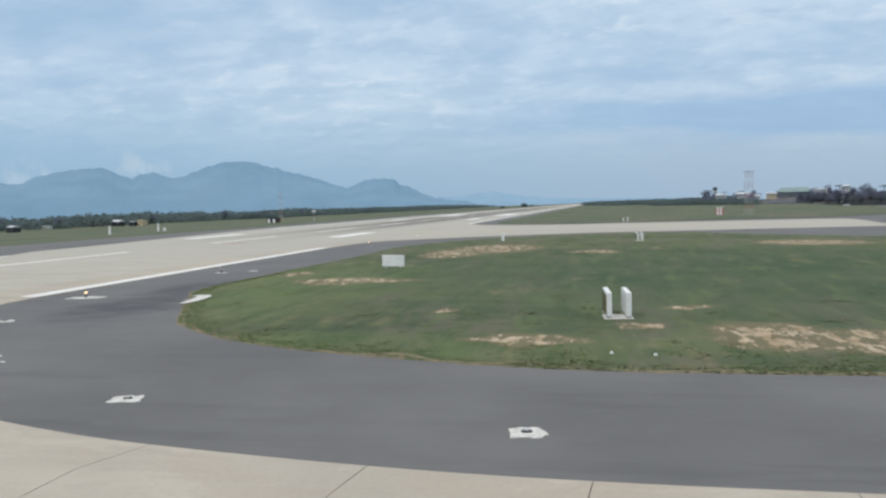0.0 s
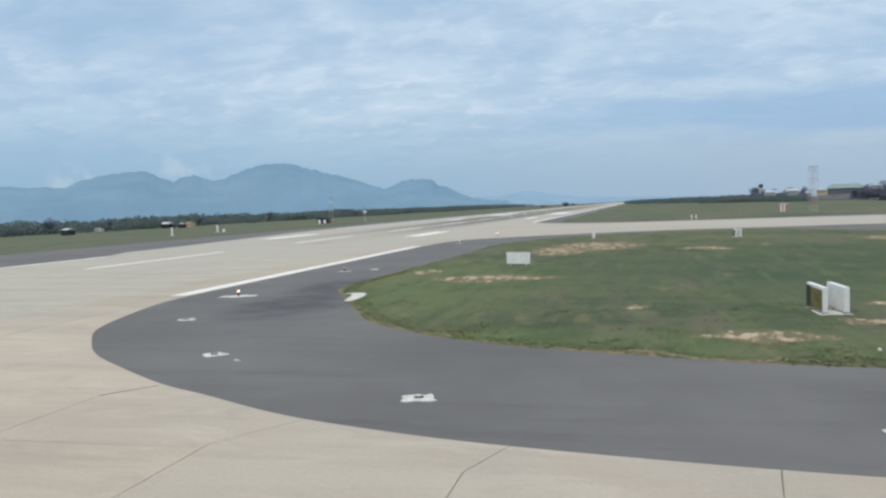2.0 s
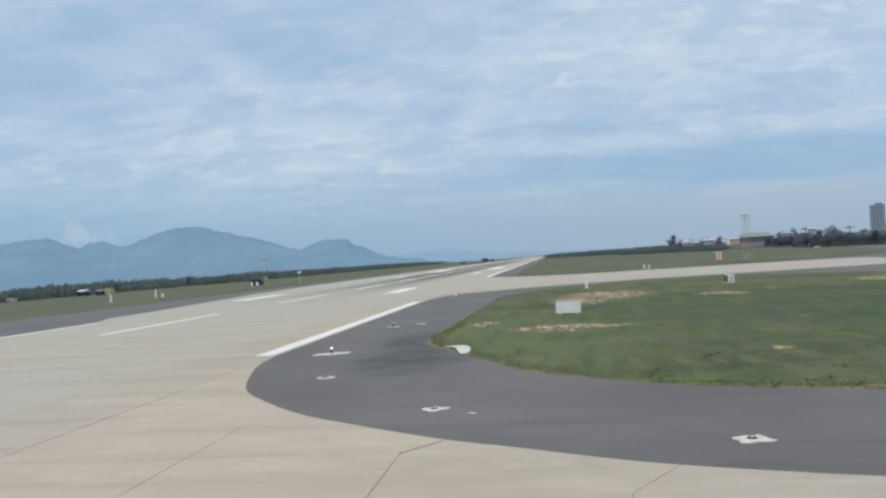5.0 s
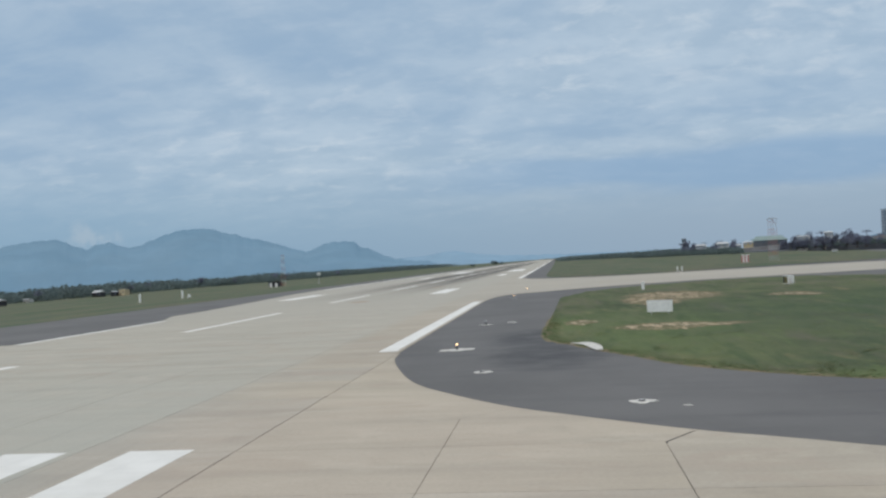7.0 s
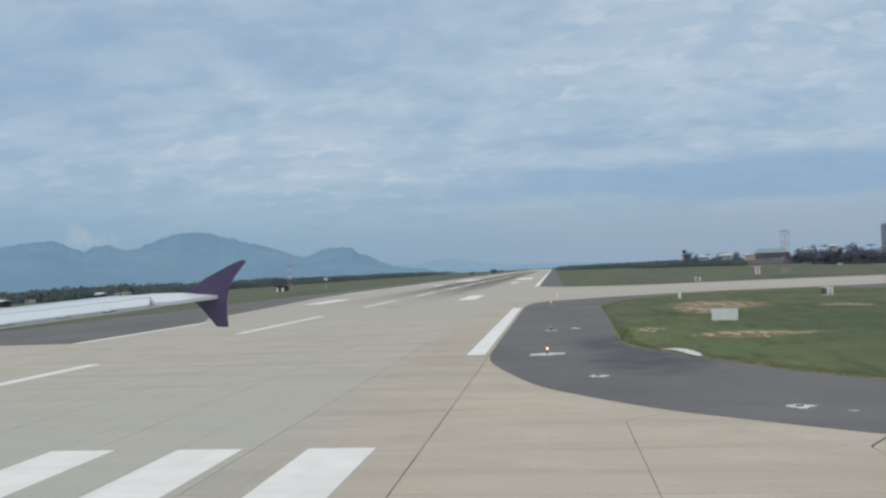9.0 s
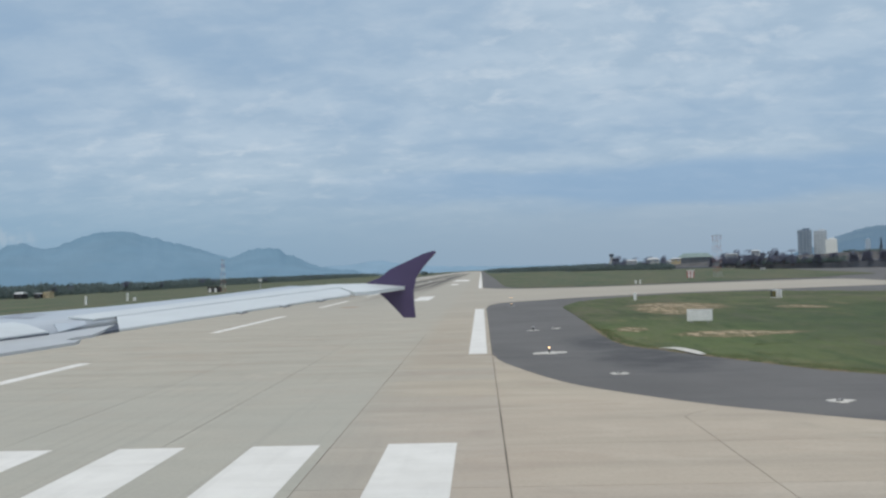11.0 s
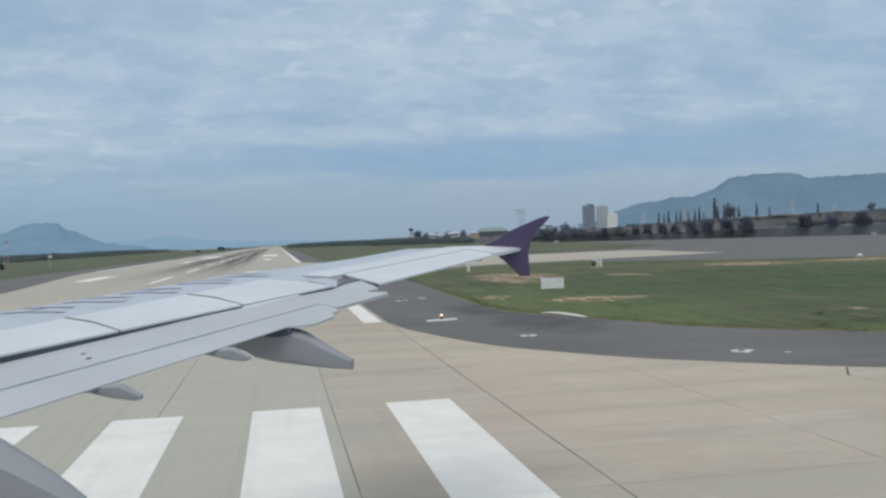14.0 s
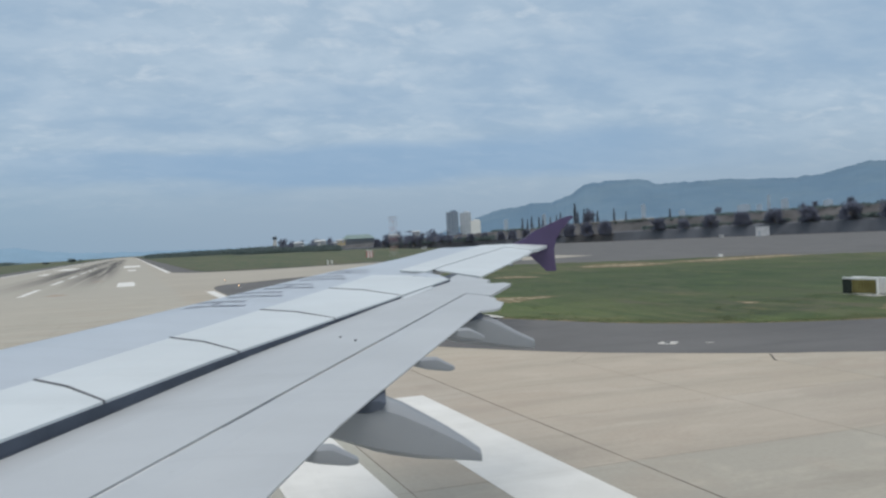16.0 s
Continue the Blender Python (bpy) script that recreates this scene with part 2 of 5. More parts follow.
DRY = ((17.8, 83, 2.0, 5.5), (21.0, 92, 3.6, 6.0), (16.5, 54.2, 3.0, 1.9), (10.8, 60, 0.8, 1.6), (24.6, 39.3, 0.4, 0.6), (28.0, 31.4, 0.8, 0.6),
       (31.0, 84.5, 1.8, 2.6), (29.3, 31.2, 1.3, 1.0), (32.9, 35.0, 0.7, 0.6), (35.0, 40.4, 0.8, 0.7), (37.4, 32.8, 1.9, 2.4), (40.6, 31.6, 2.4, 2.0), (44, 31, 3.0, 1.8), (53, 99, 4.5, 5.0), (72, 99, 9.0, 3.4))


def through_leaf(n, color, share):
    """Lets part of the light through thin leaves and blades."""
    thin = n.t.nodes.new("ShaderNodeBsdfTranslucent")
    n.set(thin.inputs["Color"], color)
    both = n.t.nodes.new("ShaderNodeMixShader")
    both.inputs[0].default_value = share
    n.t.links.new(n.b.outputs[0], both.inputs[1])
    n.t.links.new(thin.outputs[0], both.inputs[2])
    n.t.links.new(both.outputs[0], n.t.nodes["Material Output"].inputs["Surface"])
    return n.m


def grass_mat(name, dry, blades=False):
    """Rough airfield grass: green growth over brown thatch, with straw and bare soil. Marks are long in y, as growth leans and lies along it."""
    n = Nodes(name)
    c = n.mix(n.ramp(n.noise(0.10, 5.0, 0.6), 0.34, 0.66), *(((0.062, 0.078, 0.042), (0.132, 0.140, 0.072)) if dry else ((0.082, 0.104, 0.074), (0.114, 0.130, 0.092))))
    if not dry:
        swathe = n.noise(1.0, 6.0, 0.66, n.scaled(n.place(), (0.05, 0.014, 1.0), 12.0))
        c = n.mix(n.ramp(swathe, 0.46, 0.62, 0.0, 0.75), c, (0.165, 0.148, 0.104))
        c = n.mix(n.ramp(swathe, 0.46, 0.34, 0.0, 0.8), c, (0.050, 0.094, 0.050))
    c = n.mix(n.ramp(n.noise(0.55, 6.0, 0.68), 0.42, 0.72, 0.0, 0.7), c, (0.145, 0.162, 0.072))
    # brown thatch showing through in broad soft areas
    thatch = n.noise(1.0, 6.0, 0.66, n.scaled(n.place(), (0.36, 0.085, 1.0), 5.0))
    c = n.mix(n.ramp(thatch, 0.47, 0.62, 0.0, 0.72), c, (0.150, 0.127, 0.094))
    if dry:
        c = n.mix(n.math("MULTIPLY", n.blob(44, 62, 34, 34), 0.6), c, (0.050, 0.082, 0.044))
        c = n.mix(n.math("MULTIPLY", n.blob(12, 52, 9, 22), 0.5), c, (0.132, 0.176, 0.062))
        c = n.mix(n.math("MULTIPLY", n.blob(24, 30, 14, 3.2), 0.4), c, (0.112, 0.166, 0.050))
    clump = n.noise(1.0, 7.0, 0.70, n.scaled(n.place(), (0.85, 0.12, 1.0)))
    c = n.mix(n.ramp(clump, 0.50, 0.68, 0.0, 0.62), c, (0.050, 0.084, 0.036))
    c = n.mix(n.ramp(clump, 0.47, 0.34, 0.0, 0.5), c, (0.132, 0.170, 0.066))
    c = n.mix(0.18, c, (0.070, 0.104, 0.082))
    straw = n.noise(1.0, 6.0, 0.7, n.scaled(n.place(), (0.30, 0.085, 1.0), -6.0))
    c = n.mix(n.ramp(straw, 0.56, 0.74, 0.0, 0.6), c, (0.225, 0.188, 0.108))
    fleck = n.noise(1.0, 6.0, 0.72, n.scaled(n.place(), (2.0, 0.42, 1.0)))
    c = n.mix(n.ramp(fleck, 0.60, 0.76, 0.0, 0.35), c, (0.26, 0.22, 0.13))
    c = n.mix(n.ramp(fleck, 0.42, 0.30, 0.0, 0.25), c, (0.050, 0.068, 0.032))
    if dry:
        ragged = n.ramp(n.noise(1.0, 8.0, 0.74, n.scaled(n.place(), (1.5, 0.50, 1.0))), 0.42, 0.60)
        crumbs = n.ramp(n.noise(1.0, 6.0, 0.70, n.scaled(n.place(), (4.0, 0.9, 1.0))), 0.36, 0.62, 0.25, 1.0)
        total = None
        for cx, cy, rx, ry in DRY:
            p = n.blob(cx, cy, rx * 1.5, ry * 1.45)
            total = p if total is None else n.math("MAXIMUM", total, p)
        c = n.mix(n.ramp(total, 0.0, 0.5, 0.0, 0.62), c, (0.178, 0.142, 0.092))
        bare = n.mix(n.ramp(n.noise(0.8, 5.0, 0.6), 0.35, 0.65), (0.33, 0.245, 0.155), (0.50, 0.41, 0.30))
        c = n.mix(n.ramp(n.math("MULTIPLY", n.math("MULTIPLY", ragged, crumbs), total), 0.09, 0.46, 0.0, 0.90), c, bare)
    if blades:
        c = n.mix(n.ramp(n.island(), 0.55, 1.0, 0.0, 0.50), c, (0.135, 0.185, 0.070))
        c = n.mix(n.ramp(n.island(), 0.40, 0.0, 0.0, 0.3), c, (0.072, 0.100, 0.046))
        c = n.mix(0.22, c, (0.17, 0.22, 0.105))
        c = n.mix(n.ramp(n.math("FRACT", n.math("MULTIPLY", n.island(), 37.0)), 0.90, 0.96, 0.0, 0.6), c, (0.29, 0.24, 0.14))
    n.done(c, 0.95, None if blades else n.noise(7.0, 6.0, 0.75), 0.04, 0, 0.1)
    if blades:
        n.t.links.new(n.upward(0.05), n.b.inputs["Normal"])
    return through_leaf(n, c, 0.15) if blades else n.m


def leaf_mat(name, dark, light):
    n = Nodes(name)
    c = n.mix(n.island(), dark, light)
    c = n.mix(n.ramp(n.noise(0.25, 3.0), 0.35, 0.65, 0.0, 0.5), c, tuple(v * 0.6 for v in dark))
    n.done(c, 0.8, None, 0, 0, 0.15)
    n.t.links.new(n.upward(0.6), n.b.inputs["Normal"])
    return through_leaf(n, c, 0.60)


def distance_mat(name, low, high, haze_glow):
    """Far hills as a plain backdrop: haze is painted in, as bluish base colours and a pale emitted glow."""
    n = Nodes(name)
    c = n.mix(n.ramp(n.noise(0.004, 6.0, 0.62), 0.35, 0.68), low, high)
    glow = n.mix(n.ramp(n.noise(0.006, 6.0, 0.6), 0.3, 0.7), tuple(v * 0.95 for v in haze_glow), tuple(v * 1.05 for v in haze_glow))
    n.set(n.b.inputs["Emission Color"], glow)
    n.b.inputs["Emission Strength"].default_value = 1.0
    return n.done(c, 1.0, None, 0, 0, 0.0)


MAT_SLAB = concrete_mat("concrete_slab", True)
MAT_CONCRETE = concrete_mat("concrete_far", False)
MAT_ASPHALT = asphalt_mat()
MAT_GRASS = grass_mat("grass_island", True)
MAT_FIELD = grass_mat("grass_field", False)
MAT_TUFT = grass_mat("grass_blades", True, True)


def joint_mat():
    """Old sealant, dark in places and silted up with pale dust in others."""
    n = Nodes("joint_sealant")
    c = n.mix(n.ramp(n.noise(0.22, 5.0, 0.65), 0.40, 0.62), (0.098, 0.088, 0.075), (0.29, 0.255, 0.21))
    c = n.mix(n.ramp(n.noise(2.0, 4.0, 0.6), 0.35, 0.7, 0.0, 0.5), c, (0.10, 0.09, 0.075))
    return n.done(c, 0.95, None, 0, 0, 0.1)


MAT_JOINT = joint_mat()


def paint_mat():
    n = Nodes("runway_paint")
    c = n.mix(n.ramp(n.noise(0.8, 5.0, 0.65), 0.3, 0.7), (0.675, 0.665, 0.635), (0.745, 0.735, 0.705))
    worn = n.ramp(n.noise(5.0, 7.0, 0.75, n.scaled(n.place(), (1.0, 0.3, 1.0))), 0.58, 0.78, 0.0, 0.30)
    c = n.mix(worn, c, (0.36, 0.33, 0.285))
    cross = n.ramp(n.noise(1.0, 4.0, 0.6, n.scaled(n.place(), (0.05, 1.1, 1.0), 4.0)), 0.52, 0.75, 0.0, 0.2)
    c = n.mix(cross, c, (0.42, 0.40, 0.36))
    c = n.mix(n.math("MULTIPLY", scuffs(n), 0.11), c, (0.33, 0.325, 0.31))
    return n.done(c, 0.7, n.noise(50.0, 3.0), 0.003, 0, 0.3)


MAT_PAINT = paint_mat()
MAT_WHITE = plain("white_enamel", (0.74, 0.74, 0.72), 0.45, 0.10, 4.0)
MAT_PAD = plain("whitewashed_pad", (0.60, 0.58, 0.54), 0.8, 0.3, 6.0)
MAT_DARK = plain("dark_metal", (0.05, 0.05, 0.055), 0.5, 0.3, 8.0, 0.4)
MAT_SEAL = plain("fresh_sealant", (0.075, 0.072, 0.066), 0.8, 0.3, 6.0)
MAT_OLIVE = plain("weathered_yellow", (0.19, 0.16, 0.055), 0.5, 0.25, 2.0)
MAT_BLACK = plain("sign_black", (0.025, 0.03, 0.025), 0.4, 0.2, 3.0)
MAT_RED = plain("signal_red", (0.44, 0.19, 0.17), 0.5, 0.2, 3.0)
MAT_STEEL = plain("galvanised_steel", (0.50, 0.50, 0.51), 0.5, 0.12, 5.0, 0.15)
MAT_CREAM = plain("cream_render", (0.48, 0.40, 0.26), 0.85, 0.15, 1.0)
MAT_ROOF = plain("tin_roof", (0.50, 0.51, 0.52), 0.5, 0.15, 0.6)
MAT_GREENROOF = plain("green_tin_roof", (0.20, 0.27, 0.26), 0.5, 0.15, 0.4)
MAT_BARK = plain("bark", (0.10, 0.075, 0.055), 0.95, 0.3, 4.0)
# distance haze is put into the leaf colours, paler and bluer than foliage
MAT_HAZY_LEAF = leaf_mat("leaves", (0.186, 0.204, 0.276), (0.236, 0.256, 0.332))
# conifer needles paled further towards blue, to imitate haze
MAT_HAZY_NEEDLE = leaf_mat("hazy_needles", (0.225, 0.262, 0.325), (0.285, 0.322, 0.390))
MAT_HAZY_SCRUB = leaf_mat("hazy_scrub_leaves", (0.150, 0.200, 0.200), (0.200, 0.252, 0.244))
MAT_BERM = plain("grey_embankment", (0.128, 0.137, 0.156), 0.95, 0.25, 0.06)
MAT_BRUSH = plain("dry_slope", (0.106, 0.104, 0.106), 0.95, 0.35, 0.08)
# white town walls, greyed and blued to paint distance haze into them
MAT_HAZED = plain("hazed_town_wall", (0.36, 0.43, 0.52), 0.8, 0.12, 0.1)
MAT_EARTH = plain("bare_earth", (0.30, 0.26, 0.22), 0.95, 0.25, 0.2)
MAT_GLASSY = plain("tower_glass", (0.10, 0.14, 0.19), 0.25, 0.2, 0.2, 0.0, 0.5)
# panes lightened towards blue, haze put into their colour
MAT_PANE = plain("hazy_window", (0.34, 0.38, 0.43), 0.4, 0.15, 0.2)
MAT_PALE = plain("pale_facade", (0.52, 0.56, 0.60), 0.7, 0.1, 0.2)
MAT_WALLS = plain("whitewashed_wall", (0.50, 0.50, 0.49), 0.8, 0.15, 0.5)
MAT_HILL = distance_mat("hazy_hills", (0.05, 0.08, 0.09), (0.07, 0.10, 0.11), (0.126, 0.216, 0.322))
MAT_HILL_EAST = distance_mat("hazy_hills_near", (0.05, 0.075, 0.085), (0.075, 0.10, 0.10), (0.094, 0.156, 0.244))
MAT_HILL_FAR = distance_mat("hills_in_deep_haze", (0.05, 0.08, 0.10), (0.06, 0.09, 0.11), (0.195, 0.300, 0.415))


# ---- mesh helpers ----
def as_object(name, bm, material, parent=None, smooth=False):
    me = bpy.data.meshes.new(name)
    bm.to_mesh(me)
    bm.free()
    if smooth:
        for p in me.polygons:
            p.use_smooth = True
    me.materials.append(material)
    ob = new(name, me)
    if parent is not None:
        ob.parent = parent
    return ob


def part(name, bm, material, parent, label="", smooth=False):
    ob = as_object(name, bm, material, parent, smooth)
    return tagged(ob, label) if label else ob


def thing(name, x, y, z, turn, label, category, group=""):
    ob = new(name)
    ob.matrix_world = pose(x, y, z, 0, 0, turn)
    return tagged(ob, label, category, group)


def prism(points, z0, z1, bm=None):
    """An upright prism over a plan outline (counter-clockwise)."""
    bm = bm or bmesh.new()
    lo = [bm.verts.new((x, y, z0)) for x, y in points]
    hi = [bm.verts.new((x, y, z1)) for x, y in points]
    n = len(points)
    bm.faces.new(hi)
    bm.faces.new(lo[::-1])
    for i in range(n):
        bm.faces.new((lo[i], lo[(i + 1) % n], hi[(i + 1) % n], hi[i]))
    return bm


def box(sx, sy, sz, cx=0, cy=0, cz=0, bevel=0.0, bm=None):
    b = bmesh.new()
    bmesh.ops.create_cube(b, size=1.0, matrix=Matrix.LocRotScale((cx, cy, cz), None, (sx, sy, sz)))
    if bevel:
        bmesh.ops.bevel(b, geom=b.edges[:], offset=bevel, segments=2, affect="EDGES", profile=0.6)
    if bm is None:
        return b
    tmp = bpy.data.meshes.new("tmp")
    b.to_mesh(tmp)
    b.free()
    bm.from_mesh(tmp)
    bpy.data.meshes.remove(tmp)
    return bm


def tube(bm, a, b, r0, r1, sides=8):
    """A tapered round bar from a to b."""
    a, b = Vector(a), Vector(b)
    m = (b - a).to_track_quat("Z", "Y").to_matrix()
    rings = []
    for p, r in ((a, r0), (b, r1)):
        rings.append([bm.verts.new(p + m @ Vector((r * math.cos(2 * math.pi * i / sides), r * math.sin(2 * math.pi * i / sides), 0))) for i in range(sides)])
    for i in range(sides):
        j = (i + 1) % sides
        bm.faces.new((rings[0][i], rings[0][j], rings[1][j], rings[1][i]))
    bm.faces.new(rings[0][::-1])
    bm.faces.new(rings[1])
    return bm


def along(points, x):
    """The height of a chain of points at x, straight between them."""
    for (x0, y0), (x1, y1) in zip(points, points[1:]):
        if x0 <= x <= x1:
            return y0 + (y1 - y0) * (x - x0) / max(1e-6, x1 - x0)
    return points[-1][1] if x > points[-1][0] else points[0][1]


def smooth_line(points, steps=6):
    """A rounded chain through the points."""
    out = []
    p = [Vector((*q, 0)) for q in points]
    for i in range(len(p) - 1):
        a, b, c, e = p[max(0, i - 1)], p[i], p[i + 1], p[min(len(p) - 1, i + 2)]
        for k in range(steps):
            u = k / steps
            q = 0.5 * ((2 * b) + (c - a) * u + (2 * a - 5 * b + 4 * c - e) * u * u + (3 * b - a - 3 * c + e) * u ** 3)
            out.append((q.x, q.y))
    out.append(points[-1])
    return out


# ---- ground ----
# edge of the concrete at the runway turn-off, and of the grass beyond the asphalt
EDGE = smooth_line([(1.2, 45.2), (1.45, 42), (2.3, 38.1), (3.9, 32.8), (5.8, 29.5), (7.8, 26.8), (9.9, 24.8), (12.6, 22.5), (14.5, 21.3), (17.2, 19.55),
                    (20.0, 18.36), (22.66, 17.57), (27.3, 16.68), (31.5, 16.26), (38, 16.15), (60, 16.15), (160, 16.15)])
VERGE = smooth_line([(9.6, 98), (8.9, 70), (8.45, 57), (8.4, 51.5), (8.75, 48.2), (9.8, 45.8), (11.35, 41.9), (12.7, 39.0), (14.2, 35.6), (16.7, 32.6), (20.2, 29.9), (24.9, 27.9),
                     (28.2, 26.9), (31.5, 26.3), (39, 26.2), (90, 26.2), (320, 26.2)])
VERGE_FAR = smooth_line([(320, 60), (160, 66), (110, 78), (88, 94), (76, 107), (62, 115), (54, 123), (47, 131), (40, 134.5), (30, 131.5), (20, 123.5), (13, 112), (9.6, 98)])
EXIT_NEAR = smooth_line([(1.2, 98.5), (1.8, 108.5), (3.8, 115.5), (7.5, 119.6), (14.5, 126.8), (22.5, 133), (31, 138.6), (39.5, 141.6), (49, 145), (57, 148), (64, 150.5), (74, 154.3), (80, 156.3)])
EXIT_FAR = smooth_line([(81.6, 177), (84.3, 197), (84.3, 211), (76, 211.5), (60, 206), (45.5, 200.5), (33, 196), (22, 191.5), (9, 194), (4, 200), (1.2, 210)])
FIELD_EAST = smooth_line([(7.5, 2600), (7.0, 600), (6.5, 260), (7.0, 215), (9.5, 201), (16, 197.5), (30, 199), (48, 210), (68, 224), (86, 232), (105, 257), (124, 285), (156, 430),
                          (250, 900), (500, 2600)])


# the western rim steps out from a narrow head to the full width
WEST_EDGE = [(-41.6, 190), (-40.5, 165), (-37.6, 138), (-35.6, 118), (-34.2, 104), (-33.9, 95), (-31.3, 87.5), (-30.9, 84)]


def sheet_object(name, outline, z, material, label):
    """One flat sheet of ground."""
    bm = bmesh.new()
    f = bm.faces.new([bm.verts.new((x, y, z)) for x, y in outline])
    if f.calc_area() and f.normal.z < 0:
        f.normal_flip()
    bm.normal_update()
    if f.normal.z < 0:
        bmesh.ops.reverse_faces(bm, faces=[f])
    bmesh.ops.triangulate(bm, faces=bm.faces[:])
    return tagged(as_object(name, bm, material), label, "ground", kind="structure")


def plain_ground():
    """The grass plain: level by the runway, falling away a few metres to the west."""
    bm = bmesh.new()
    rows = [[bm.verts.new((x, y, z)) for y in (-4800, -60, 1200, 4800)] for x, z in ((-4800, -45.0), (-900, -45.0), (-420, -7.5), (-300, -7.0), (-105, -2.1), (-52, -0.06), (4800, -0.06))]
    for a, c in zip(rows, rows[1:]):
        for k in range(3):
            bm.faces.new((a[k], c[k], c[k + 1], a[k + 1]))
    bm.normal_update()
    return tagged(as_object("ground", bm, MAT_FIELD), "green grass plain that runs out to the hills", "ground", kind="structure")


def fall(x):
    """Height of the plain."""
    return along([(-300, -7.0), (-105, -2.1), (-52, -0.06)], x)


plain_ground()
sheet_object("road_asphalt", [(-49.5, -60), (600, -60), (600, 500), (420, 900), (260, 900), (6.6, 900), (6.6, 2600), (-49.5, 2600)], -0.02, MAT_ASPHALT,
             "worn dark grey asphalt shoulders and apron")
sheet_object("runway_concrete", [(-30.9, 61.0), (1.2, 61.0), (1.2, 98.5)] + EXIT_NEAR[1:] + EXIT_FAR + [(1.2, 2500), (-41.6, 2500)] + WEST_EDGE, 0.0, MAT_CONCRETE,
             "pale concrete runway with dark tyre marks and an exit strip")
sheet_object("field_east", FIELD_EAST, 0.05, MAT_FIELD, "green grass field beside the runway")
sheet_object("soil_joint_bed", [(-41.6, -60), (160, -60), (160, 16.15)] + EDGE[::-1][1:] + [(1.2, 61.0), (-41.6, 61.0)], -0.008, MAT_JOINT, "dark joint filler under the concrete slabs")


def rolling(x, y, amount):
    return amount * (noise.noise((x * 0.22, y * 0.22, 3.0)) * 0.6 + noise.noise((x * 0.9, y * 0.9, 7.0)) * 0.35 + 0.45)


def settle(x, y):
    """How far the turf has risen to its full height, from none at the asphalt."""
    if y > 62 or x > 70:
        return 1.0
    near = 7.0
    for (x0, y0), (x1, y1) in TURF_EDGE:
        dx, dy = x1 - x0, y1 - y0
        u = max(0.0, min(1.0, ((x - x0) * dx + (y - y0) * dy) / (dx * dx + dy * dy)))
        near = min(near, math.hypot(x - x0 - dx * u, y - y0 - dy * u))
    return min(1.0, near / 7.0)


TURF_EDGE = [(a, b) for a, b in zip(VERGE[::2], VERGE[2::2]) if a[0] < 80]


def island():
    """The grass island between taxiway, runway and exit: a low uneven mound inside its kerbless edge."""
    outline = VERGE + VERGE_FAR[:-1]
    bm = bmesh.new()
    f = bm.faces.new([bm.verts.new((x, y, 0.0)) for x, y in outline])
    bm.normal_update()
    if f.normal.z < 0:
        bmesh.ops.reverse_faces(bm, faces=[f])
    bmesh.ops.triangulate(bm, faces=bm.faces[:])
    for axis, values in ((0, [8 + 1.6 * i for i in range(46)]), (1, [26 + 1.6 * i for i in range(62)])):
        for v in values:
            co, no = [0, 0, 0], [0, 0, 0]
            co[axis], no[axis] = v, 1
            bmesh.ops.bisect_plane(bm, geom=bm.verts[:] + bm.edges[:] + bm.faces[:], plane_co=co, plane_no=no)
    rim = {v for e in bm.edges if len(e.link_faces) == 1 for v in e.verts}
    for v in bm.verts:
        v.co.z = -0.012 if v in rim else (0.03 + rolling(v.co.x, v.co.y, 0.14)) * settle(v.co.x, v.co.y)
    ob = as_object("grass_island", bm, MAT_GRASS, smooth=True)
    return tagged(ob, "uneven green grass island with dry straw-coloured bare patches", "grass", kind="structure")


island()


def in_island(x, y):
    """Whether a spot lies on the grass island's near part."""
    inside = False
    ring = ISLAND_RING
    for i in range(len(ring)):
        (x0, y0), (x1, y1) = ring[i], ring[i - 1]
        if (y0 > y) != (y1 > y) and x < (x1 - x0) * (y - y0) / (y1 - y0) + x0:
            inside = not inside
    return inside


ISLAND_RING = (VERGE + VERGE_FAR[:-1])[::2]


